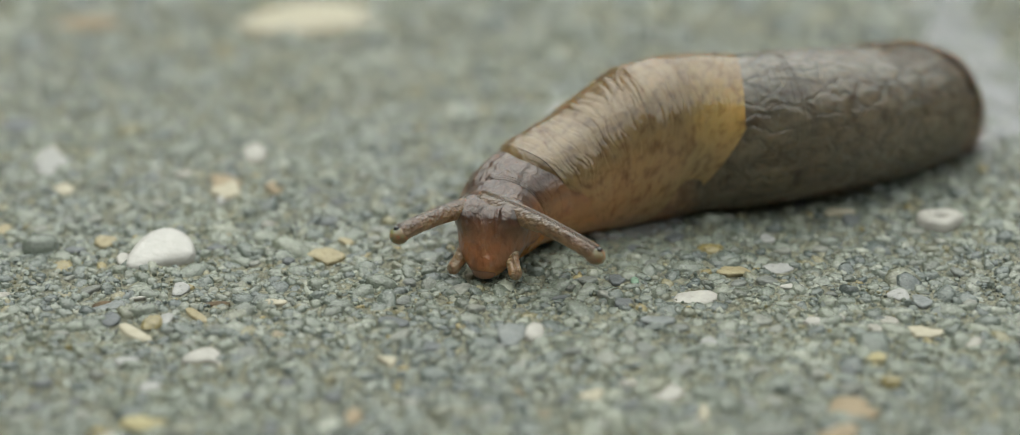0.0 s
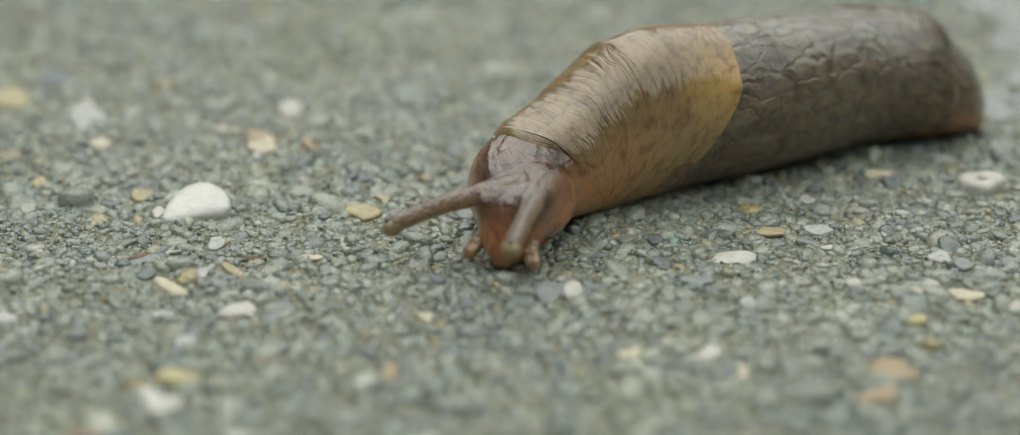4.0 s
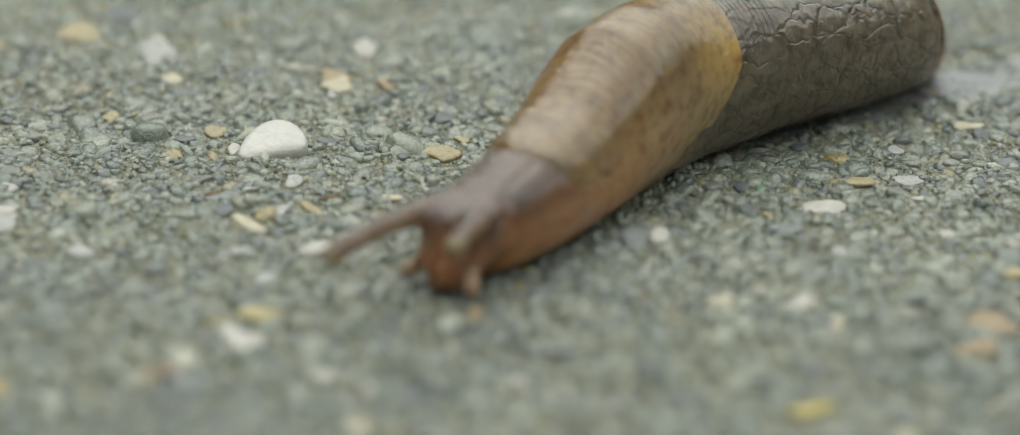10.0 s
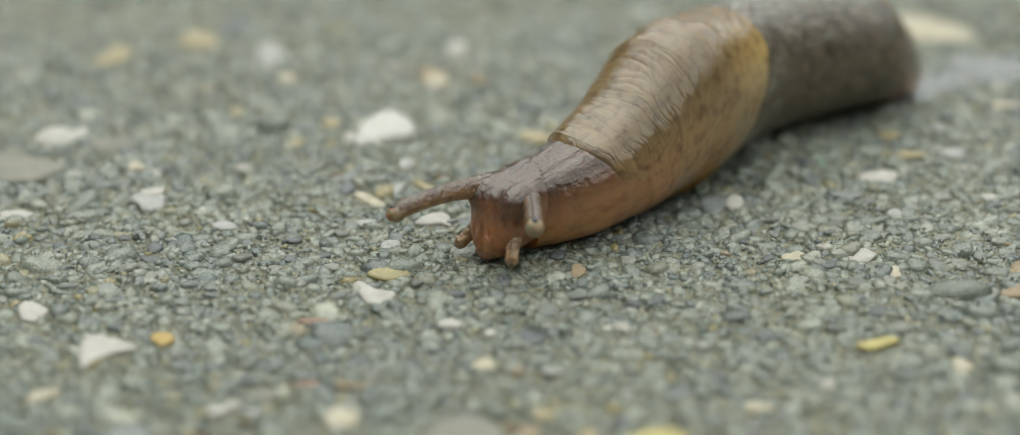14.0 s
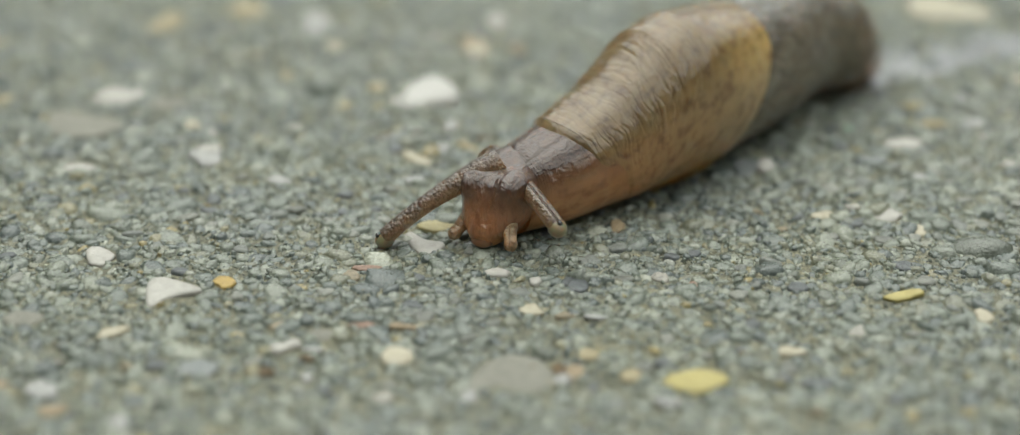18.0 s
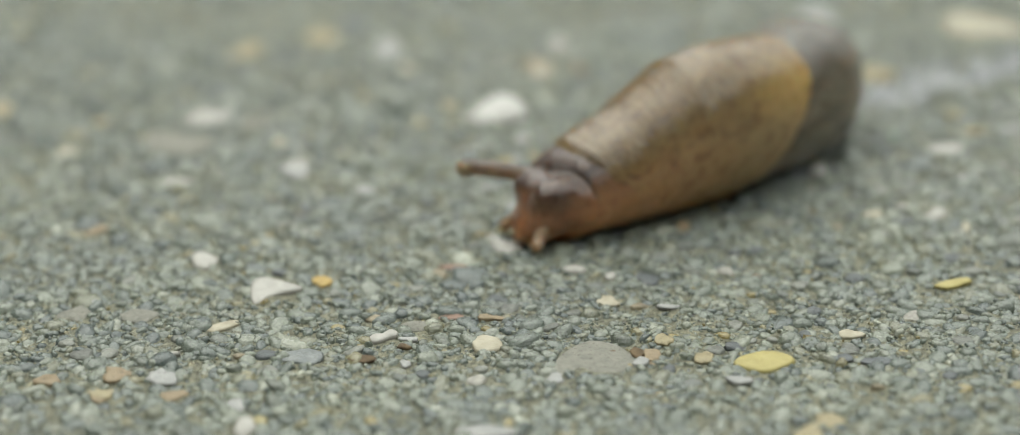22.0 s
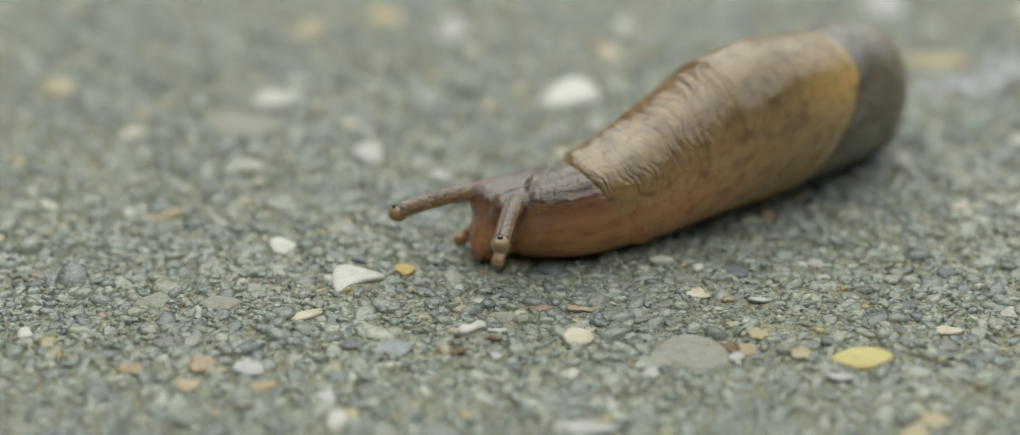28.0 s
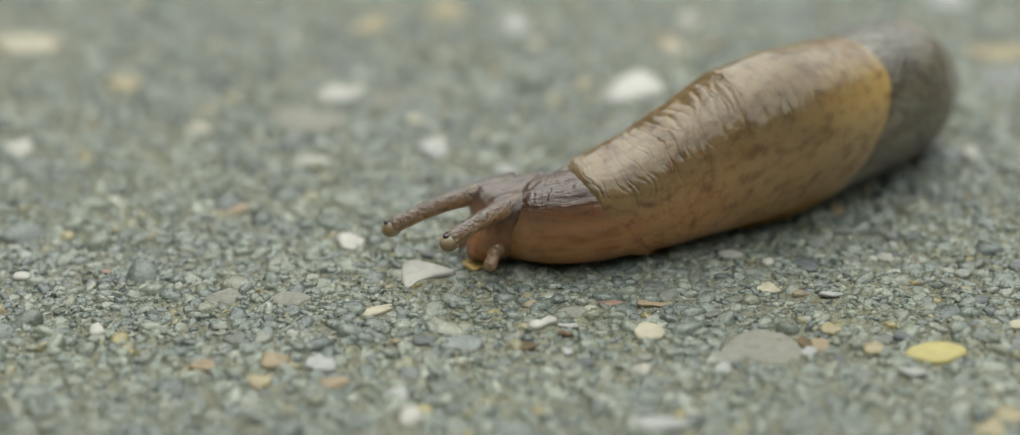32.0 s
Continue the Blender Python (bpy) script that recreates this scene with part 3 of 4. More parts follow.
def build_ring_shell(rng):
    """A worn shell ring with a dark hole."""
    x, y, w, d = RING_SHELL
    k, verts, faces = 18, [], []
    for out, up in ((1.0, -0.3), (0.98, 0.5), (0.82, 0.85), (0.45, 0.9), (0.24, 0.6), (0.20, -0.3)):
        for i in range(k):
            a = 2 * math.pi * i / k
            q = out * (1 + (0.13 * math.sin(2 * a + 1) + 0.12 * math.sin(3 * a) + 0.05 * math.sin(5 * a + 2)) * (out > 0.6))
            verts.append((math.cos(a) * q * w / 2 * MM, math.sin(a) * q * d / 2 * MM, up * 1.1 * MM))
    for ring in range(5):
        for i in range(k):
            j = (i + 1) % k
            faces.append((ring * k + i, ring * k + j, ring * k + k + j, ring * k + k + i))
    ob = new("ring_shell", mesh_of("ring_shell", verts, faces, STONES["shell"]))
    ob.location = (x * MM, y * MM, 0.0001)
    tagged(ob, "worn white shell ring with a dark hole in the concrete", "shell", "stones in the concrete")
    return [(x * MM, y * MM, w * 0.45 * MM, d * 0.45 * MM)]


# ---- the slug ----
# Where points of the body's middle line stand: seconds, then x, y and how far the body settles or swells there, in millimetres.
TAIL_TIP = [(0, 53.0, 245.8, 0.0), (2, 50.2, 244.6, -0.7), (4, 46.9, 239.2, 0.4), (7, 40.6, 239.3, -0.8), (8, 38.1, 238.6, -0.8), (9, 35.5, 240.2, -1.8), (10, 32.0, 240.0, 0.2), (10.6, 30.1, 236.5, -0.3), (11, 28.1, 237.8, 0.1), (12, 25.9, 234.2, 0.2), (13, 25.0, 232.7, 0.4), (14.4, 22.5, 228.8, -0.1), (17, 17.5, 226.9, 0.1), (18, 14.7, 224.9, 0.1), (18.6, 12.8, 224.3, 0.4), (19.5, 10.3, 220.7, 0.4), (21, 4.2, 221.3, 0.3), (22, 2.7, 217.5, 0.0), (24, -2.3, 212.5, -0.1), (25.4, -3.0, 210.3, 0.1), (28, -2.5, 206.3, 0.0), (29.5, -3.6, 205.6, 0.0), (31, -4.3, 203.1, 0.1), (32, -5.7, 203.4, 0.1)]
TAIL_MID = [(0, 41.5, 238.2, -0.9), (2, 38.3, 237.8, -0.7), (4, 35.0, 238.3, -0.9), (7, 28.2, 234.2, -0.7), (8, 25.1, 233.6, -1.3), (9, 21.5, 234.8, -2.2), (10, 22.6, 232.4, -0.3), (10.6, 21.3, 229.5, -0.3), (11, 20.9, 229.5, -0.2), (12, 18.8, 228.5, -0.2), (13, 15.4, 227.3, 0.3), (14.4, 13.8, 224.8, -0.2), (17, 9.3, 221.9, 0.1), (18, 6.4, 219.3, 0.2), (18.6, 3.4, 216.5, 0.4), (19.5, 1.3, 212.8, -1.2), (21, 2.4, 212.8, -0.4), (22, 0.6, 209.8, -0.4), (24, -3.8, 206.2, -0.2), (25.4, -5.2, 204.6, -0.3), (28, -5.1, 201.6, -0.9), (29.5, -6.4, 201.1, -0.7), (31, -6.9, 198.3, -0.5), (32, -7.4, 198.5, 0.0)]
MANTLE_REAR = [(0, 30.8, 230.7, 0.2), (2, 26.7, 229.6, 0.3), (4, 23.1, 229.6, -0.3), (7, 17.4, 225.3, -0.3), (8, 15.1, 224.7, -0.5), (9, 12.0, 223.7, -0.6), (10, 11.2, 222.9, 0.0), (10.6, 9.7, 221.2, -1.1), (11, 9.0, 221.0, -0.8), (12, 8.9, 221.2, -0.6), (13, 4.4, 218.5, -0.5), (14.4, 3.8, 217.2, -0.3), (17, 0.8, 212.1, -0.4), (18, 0.3, 208.9, -0.1), (18.6, -2.9, 205.0, -1.1), (19.5, -2.4, 203.6, -0.2), (21, -1.0, 203.7, 0.1), (22, -0.6, 201.7, 0.2), (24, -2.9, 199.8, 0.4), (25.4, -3.6, 199.1, -0.1), (28, -6.0, 196.3, 0.4), (29.5, -7.9, 195.8, 0.2), (31, -9.2, 192.3, 0.4), (32, -10.0, 192.5, 0.4)]
MANTLE_MID = [(0, 17.1, 228.6, -1.3), (2, 12.9, 224.2, -0.7), (4, 10.5, 223.6, -1.1), (7, 5.0, 219.8, -1.1), (8, 3.3, 217.5, -0.7), (9, 1.5, 216.6, -1.1), (10, 0.3, 213.3, -1.3), (10.6, -0.5, 209.8, -1.2), (11, -1.2, 209.6, -0.8), (12, -1.2, 208.5, -0.1), (13, -2.9, 207.1, 0.3), (14.4, -4.6, 203.0, -0.3), (17, -8.3, 198.3, -1.1), (18, -8.9, 194.9, 0.3), (18.6, -11.5, 192.7, -0.1), (19.5, -11.6, 190.9, 0.1), (21, -11.3, 189.0, 0.2), (22, -11.8, 190.0, -0.2), (24, -14.5, 188.1, 0.1), (25.4, -16.0, 186.3, 0.4), (28, -17.0, 185.1, 0.4), (29.5, -18.9, 184.0, 0.3), (31, -21.5, 180.4, 0.4), (32, -22.7, 178.9, 0.4)]
COLLAR = [(0, 2.2, 220.2, -0.2), (2, -0.5, 213.9, -0.4), (4, -1.7, 213.9, -0.4), (7, -5.2, 204.6, -0.7), (8, -6.6, 202.0, -0.6), (9, -8.1, 200.5, -0.8), (10, -10.2, 195.8, -0.6), (10.6, -10.4, 193.2, -0.4), (11, -12.3, 193.0, -0.6), (12, -13.2, 193.1, -0.6), (13, -13.4, 193.8, -0.9), (14.4, -14.7, 190.5, -0.2), (17, -19.0, 187.0, -0.2), (18, -20.5, 183.4, 0.0), (18.6, -21.4, 184.1, -0.4), (19.5, -23.5, 181.4, -0.3), (21, -25.6, 181.0, -0.3), (22, -26.4, 179.5, 0.0), (24, -28.5, 175.9, 0.1), (25.4, -30.4, 174.4, 0.0), (28, -35.2, 171.0, -0.1), (29.5, -38.0, 169.2, -0.3), (31, -41.1, 167.4, -0.2), (32, -42.3, 167.4, -0.1)]
HEAD = [(0, -1.5, 213.1, 0.0), (2, -3.6, 205.2, 0.0), (4, -3.1, 205.8, 0.0), (7, -8.1, 196.4, 0.0), (8, -11.9, 194.0, 0.0), (9, -12.0, 191.9, 0.0), (10, -15.9, 187.8, -0.1), (10.6, -17.2, 186.5, 0.1), (11, -19.5, 186.9, 0.0), (12, -21.2, 186.5, 0.0), (13, -20.6, 187.2, -0.1), (14.4, -21.8, 184.9, 0.0), (17, -25.2, 180.6, 0.0), (18, -27.0, 177.3, 0.0), (18.6, -26.7, 177.1, -0.1), (19.5, -31.8, 175.7, 0.0), (20, -32.3, 176.1, 0.0), (20.5, -32.0, 175.6, 0.0), (21, -29.9, 176.1, 0.0), (21.5, -29.2, 176.4, 0.0), (22, -29.4, 176.3, 0.0), (23, -30.3, 175.8, 0.0), (24, -33, 175, 0.0), (25.4, -37.5, 172.0, 0.1), (28, -43.3, 169.3, 0.1), (29.5, -46.2, 166.3, 0.0), (31, -49.8, 165.1, 0.0), (32, -50.8, 166.9, 0.0)]
SNOUT = [(0, -1.7, 207.2, 0.0), (2, -4.8, 200.4, 0.0), (4, -6.0, 201.9, 0.0), (7, -10.4, 192.2, 0.0), (8, -10.4, 188.6, 0.0), (9, -12.7, 186.2, 0.0), (10, -16.7, 184.4, 0.1), (10.6, -17.1, 182.7, 0.1), (11, -19.4, 184.0, 0.0), (12, -20.9, 183.3, 0.0), (13, -22.1, 183.8, 0.0), (14.4, -21.9, 180.7, 0.0), (17, -25.0, 174.7, 0.0), (18, -26.5, 171.5, 0.0), (18.6, -29.6, 172.3, 0.0), (19.5, -35.3, 171.4, 0.0), (20, -35.6, 172.0, 0.0), (20.5, -36.0, 172.5, 0.0), (21, -34.0, 173.8, 0.0), (21.5, -33.3, 174.8, 0.0), (22, -33.5, 175.0, 0.0), (23, -34.2, 173.8, 0.0), (24, -36, 171, 0.0), (25.4, -38.4, 167.6, 0.0), (28, -43.4, 165.0, 0.0), (29.5, -46.2, 161.9, 0.0), (31, -50.3, 161.3, 0.0), (32, -51.0, 162.6, 0.0)]
# Tips of the eye stalks: seconds, x, y, z in millimetres.
LEFT_STALK = [(0, -11.9, 205.9, 6.7), (1, -16.7, 205.3, 4.1), (2, -16.8, 201.7, 2.5), (2.4, -16.8, 200.6, 2.6), (4, -16.3, 201.1, 4.9), (7, -21.1, 190.6, 7.8), (8, -20.2, 184.8, 7.8), (9, -23.6, 182.8, 6.2), (10, -28.0, 179.4, 5.7), (10.6, -31.5, 182.5, 5.6), (11, -34.6, 183.8, 4.2), (12, -35.8, 184.3, 3.9), (13, -34.7, 180.4, 5.1), (14, -33.6, 178.1, 7.2), (14.4, -36.1, 181.3, 5.0), (16.5, -39.0, 175.1, 5.7), (17, -37.9, 174.6, 3.3), (17.5, -38.2, 174.2, 1.0), (18, -39.8, 173.3, 0.7), (18.6, -43.5, 173.8, 3.6), (19, -44.4, 173.5, 4.2), (19.5, -47.0, 173.0, 4.4), (20, -49.4, 173.0, 1.9), (20.5, -49.2, 174.5, 3.4), (21, -40.7, 177.0, 6.7), (21.5, -40.8, 177.0, 9.4), (22, -40.2, 177.0, 8.7), (22.5, -39.3, 177.0, 8.1), (23, -40.6, 177.0, 8.1), (24, -43.8, 173.0, 7.9), (25, -47.6, 164.9, 5.5), (25.4, -49.0, 164.9, 5.5), (28, -56.1, 165.6, 6.1), (29.5, -60.1, 164.1, 4.1), (30, -61.9, 163.6, 3.4), (31, -64.8, 162.4, 2.9), (32, -64.1, 163.2, 4.6)]
RIGHT_STALK = [(0, 9.3, 204.1, 5.0), (1, -0.6, 201.1, 8.2), (2, 0.4, 194.8, 4.1), (2.4, 0.2, 191.9, 1.7), (4, -3.8, 194.1, 5.7), (7, -5.7, 186.5, 8.2), (8, -4.9, 182.6, 4.8), (9, -9.6, 179.9, 7.0), (10, -16.6, 177.8, 7.9), (10.6, -20.3, 179.0, 9.7), (11, -23.0, 179.0, 9.3), (12, -22.5, 177.8, 7.8), (13, -20.6, 174.1, 5.1), (14, -18.9, 175.5, 6.9), (14.4, -19.4, 175.7, 8.4), (16.5, -20.2, 175.2, 9.5), (17, -18.0, 172.7, 6.7), (17.5, -18.4, 170.9, 5.7), (18, -20.6, 168.7, 4.6), (18.6, -26.9, 167.8, 7.1), (19, -30.3, 166.1, 6.5), (19.5, -34.5, 170.0, 6.8), (20, -36.4, 168.5, 5.0), (20.5, -37.9, 169.5, 4.6), (21, -41.2, 170.0, 5.8), (21.5, -31.9, 175.0, 8.4), (22, -31.1, 175.0, 7.2), (22.5, -30.6, 175.0, 7.1), (23, -31.5, 174.5, 8.0), (24, -33.9, 168.2, 7.5), (25, -35.9, 161.8, 8.7), (25.4, -37.0, 161.1, 8.9), (28, -44.1, 155.7, 7.1), (29.5, -44.3, 154.7, 4.7), (30, -47.3, 155.2, 6.1), (31, -53.7, 153.2, 6.7), (32, -57.1, 155.9, 6.4)]
LINE = [TAIL_TIP, TAIL_MID, MANTLE_REAR, MANTLE_MID, COLLAR, HEAD, SNOUT]
REACH = np.array([0, 16, 33, 49, 68, 79, 86.0])  # the same points along the stretched body, in millimetres


def at_time(rows, t):
    data = np.array(rows)
    return np.array([np.interp(t, data[:, 0], data[:, c]) for c in range(1, data.shape[1])])


def spine(t):
    """The middle line at a time: a smooth curve through the seven points."""
    return np.array([at_time(rows, t)[:2] for rows in LINE])


def settle(t):
    """How far the back stands over or under its usual height at each of the seven points."""
    return np.array([at_time(rows, t)[2] for rows in LINE])


def along(points, a):
    """The place and heading at the distance a (as in REACH) along a middle line."""
    u = float(np.interp(a, REACH, np.arange(7)))
    if a < 0:
        u = a / 16
    i = int(min(max(math.floor(u), 0), 5))
    f = u - i
    p0 = points[i - 1] if i > 0 else 2 * points[0] - points[1]
    p3 = points[i + 2] if i < 5 else 2 * points[6] - points[5]
    p1, p2 = points[i], points[i + 1]
    m1, m2 = (p2 - p0) / 2, (p3 - p1) / 2
    place = (2 * f**3 - 3 * f**2 + 1) * p1 + (f**3 - 2 * f**2 + f) * m1 + (-2 * f**3 + 3 * f**2) * p2 + (f**3 - f**2) * m2
    way = (6 * f**2 - 6 * f) * p1 + (3 * f**2 - 4 * f + 1) * m1 + (6 * f - 6 * f**2) * p2 + (3 * f**2 - 2 * f) * m2
    return place, way / (np.linalg.norm(way) + 1e-9)


PROFILE = np.array([  # distance along the body, half width, height
    (0, 7.7, 13.9), (8, 8.2, 14.8), (16, 8.4, 16.1), (26, 8.2, 16.9), (33, 7.9, 17.3), (42, 7.6, 17.7), (49, 7.7, 18.5), (54, 7.6, 17.6), (58, 7.3, 15.0), (62, 6.8, 12.7), (66, 6.4, 11.3), (70, 6.0, 10.2), (74, 5.35, 9.2), (76.5, 4.45, 8.0), (79, 3.5, 6.6), (84, 3.2, 6.0)])


def girth(a, cloak, side=0.0):
    w, h = np.interp(a, PROFILE[:, 0], PROFILE[:, 1]), np.interp(a, PROFILE[:, 0], PROFILE[:, 2])
    if a < 9:
        q = math.sqrt(max(1 - ((9 - a) / 12.5) ** 2, 0.0))
        w, h = w * q, h * (0.12 + 0.88 * q)
    if not cloak:
        under = min(max((a - 41) / 2, 0.0), 1.0) * min(max((68 - a) / 2, 0.0), 1.0)
        w, h = w - 0.2 * under, h - 0.35 * under
    if cloak:
        lip = 0.3 * min(max((a - 38.5) / 4, 0.0), 1.0) + 0.28 * min(max((a - 55) / 11, 0.0), 1.0)
        lip *= 1 - 1.0 * min(max((side - 0.18) / 0.22, 0.0), 1.0) * min(max((a - 52) / 8, 0.0), 1.0)
        w, h = w + lip * 0.45, h + lip * 1.15
    return w, h


def pigment(a, ang, cloak):
    """Colour of the skin at a distance along the body and an angle from the top."""
    side = abs(ang) / math.pi
    tail = np.array((0.120, 0.110, 0.092)) + np.array((0.016, 0.002, -0.014)) * np.clip(side * 3 - 0.5, 0, 1)
    tip = np.array((0.42, 0.17, 0.055))
    mantle = np.array((0.160, 0.112, 0.057))
    amber = np.array((0.43, 0.285, 0.10))
    neck = np.array((0.070, 0.043, 0.032))
    belly = np.array((0.47, 0.222, 0.088))
    if cloak:
        c = mantle
        rear = np.clip((50 - a) / 9, 0, 1)
        band = math.exp(-((side - 0.35) / 0.14) ** 2)  # an amber patch on each flank, behind
        c = c + (amber - c) * rear * (0.04 + 0.96 * band)
        c = c + (np.array((0.34, 0.222, 0.102)) - c) * 0.8 * np.clip(side * 3 - 0.8, 0, 1)
        c = c + (belly - c) * 0.95 * np.clip((a - 46) / 15, 0, 1) * np.clip(side * 3 - 1, 0, 1)
    else:
        c = tail + (tip - tail) * np.clip((7 - a) / 8, 0, 1) * np.clip(side * 3 - 1.4, 0, 1)
        c = c + (tip - c) * 0.75 * np.clip((side - 0.70) * 8, 0, 1) * np.clip((14 - a) / 10, 0, 1)
        front = neck + (belly - neck) * np.clip(side * 2.6 - 0.68, 0, 1)
        c = c + (front - c) * np.clip((a - 46) / 12, 0, 1)
    return c


def body_mesh(name, a0, a1, mid, cloak, mat, shrink, rings=11, around=48):
    """A slice of the body between two distances, about the distance mid; x points to the head, z up, from the sole."""
    verts, faces, marks, tints = [], [], [], []
    squeeze = np.interp(mid, (0.7, 1.2, 8, 25, 36, 44, 54, 62, 70, 76), (1.0, 0.6, 0.6, 0.67, 0.9, 0.95, 0.78, 0.78, 0.92, 0.85))  # how far the living body is drawn together there
    for r in range(rings):
        a = a0 + (a1 - a0) * r / (rings - 1)
        w, h = girth(a, cloak)
        off = abs(a - mid) / ((a1 - mid) if a > mid else (mid - a0))
        q = 1 - shrink * off**2
        if name == "mantle_rim" and a > mid:  # the rolled front edge
            q *= math.sqrt(max(1 - ((a - mid) / (a1 - mid + 0.02)) ** 2 * 0.55, 0.0))
        for i in range(around):
            ang = -math.pi + 2 * math.pi * i / around  # 0 is the top
            side = abs(ang) / math.pi
            lean = 0.0
            if cloak:  # the cloak's hem sweeps forward behind and backward before
                lean = 13.0 * max(0.0, 1 - (mid - 40) / 24) ** 1.3 * max(0.0, side - 0.28) ** 1.4 * 1.8 - max(0.0, mid - 56) * 0.6 * side**1.5
                w, h = girth(a + lean, cloak, side)
                w -= 0.6 * min(max((mid - 64) / 4, 0.0), 1.0) * min(max((side - 0.36) / 0.16, 0.0), 1.0)  # the hem melts into the flank
            y = math.sin(ang) * w * (1 + 0.05 * math.cos(2 * ang))
            z = h * (0.5 + 0.5 * math.cos(ang))
            z = max(z, 0.0) if z > 0.16 * h else z * 0.55 + 0.072 * h - 0.072 * h * (1 - z / (0.16 * h)) * 0.9
            zc = h * 0.42
            verts.append((((a - mid) * squeeze + lean) * MM, y * q * MM, (zc + (z - zc) * q) * MM))
            marks.append((a, ang * 7.5, 0.0))
            tints.append((*pigment(a, ang, cloak), 1.0))
    for r in range(rings - 1):
        for i in range(around):
            j = (i + 1) % around
            faces.append((r * around + i, r * around + around + i, r * around + around + j, r * around + j))
    for base, flip in ((0, False), ((rings - 1) * around, True)):  # end caps on points of their own, so that the skin stays smooth
        cap = list(range(len(verts), len(verts) + around))
        for i in range(around):
            verts.append(verts[base + i])
            marks.append(marks[base + i])
            tints.append(tints[base + i])
        faces.append(tuple(reversed(cap)) if flip else tuple(cap))
    me = mesh_of(name, verts, faces, mat)
    body = me.attributes.new("body", "FLOAT_VECTOR", "POINT")
    body.data.foreach_set("vector", np.array(marks, np.float32).ravel())
    tint = me.attributes.new("pigment", "FLOAT_COLOR", "POINT")
    tint.data.foreach_set("color", np.array(tints, np.float32).ravel())
    return me


HEAD_FORMS = (  # centre and radii of the rounded forms that melt into the head
    ((-3.4, 0, 4.3), (5.6, 4.8, 4.2)), ((1.2, 0, 3.9), (2.9, 3.5, 3.6)), ((3.2, 0, 1.7), (1.9, 1.9, 1.7)),
    ((1.2, 2.3, 6.2), (2.5, 1.7, 1.7)), ((1.2, -2.3, 6.2), (2.5, 1.7, 1.7)), ((2.7, 1.8, 2.7), (1.1, 1.0, 1.0)), ((2.7, -1.8, 2.7), (1.1, 1.0, 1.0)))


def head_field(p):
    """Signed distance, about, to the melted forms."""
    total = 0.0
    for centre, radii in HEAD_FORMS:
        d = (np.linalg.norm((p - np.array(centre)) / np.array(radii), axis=-1) - 1) * min(radii)
        total = total + np.exp(-d / 0.45)
    return -0.45 * np.log(total)


def head_mesh():
    """The head in one smooth skin: brow, stalk roots and muzzle run into each other."""
    bm = bmesh.new()
    bmesh.ops.create_icosphere(bm, subdivisions=5, radius=1.0)
    rays = np.array([v.co[:] for v in bm.verts])
    start = np.array((0.0, 0.0, 3.8))
    low, high = np.zeros(len(rays)), np.full(len(rays), 12.0)
    for _ in range(22):
        mid = (low + high) / 2
        inside = head_field(start + rays * mid[:, None]) < 0
        low, high = np.where(inside, mid, low), np.where(inside, high, mid)
    spots = start + rays * low[:, None]
    spots[:, 2] = np.maximum(spots[:, 2], 0.05)
    for v, p in zip(bm.verts, spots):
        v.co = p * MM
    me = bpy.data.meshes.new("head")
    bm.to_mesh(me)
    bm.free()
    me.polygons.foreach_set("use_smooth", [True] * len(me.polygons))
    me.materials.append(HEAD_SKIN)
    crown, face, chin = np.array((0.070, 0.043, 0.032)), np.array((0.25, 0.115, 0.056)), np.array((0.46, 0.205, 0.078))
    rise = np.clip((spots[:, 2] - 4.4) / 2.4, 0, 1)[:, None]
    sink = np.clip((2.6 - spots[:, 2]) / 2.0, 0, 1)[:, None]
    tint = (face * (1 - sink) + chin * sink) * (1 - rise) + crown * rise
    back = np.clip((0.8 - spots[:, 0]) / 4, 0, 1)[:, None]  # towards the neck it takes the neck's own colour
    side = np.arccos(np.clip(spots[:, 2] / 4.5 - 1, -1, 1)) / math.pi
    neck = crown + (np.array((0.47, 0.222, 0.088)) - crown) * np.clip(side * 2.6 - 0.68, 0, 1)[:, None]
    tint = tint * (1 - back) + neck * back
    me.attributes.new("body", "FLOAT_VECTOR", "POINT").data.foreach_set("vector", (spots * (1.0, 1.5, 1.0) + (80, 0, 0)).astype(np.float32).ravel())
    me.attributes.new("pigment", "FLOAT_COLOR", "POINT").data.foreach_set("color", np.c_[tint, np.ones(len(tint))].astype(np.float32).ravel())
    return me


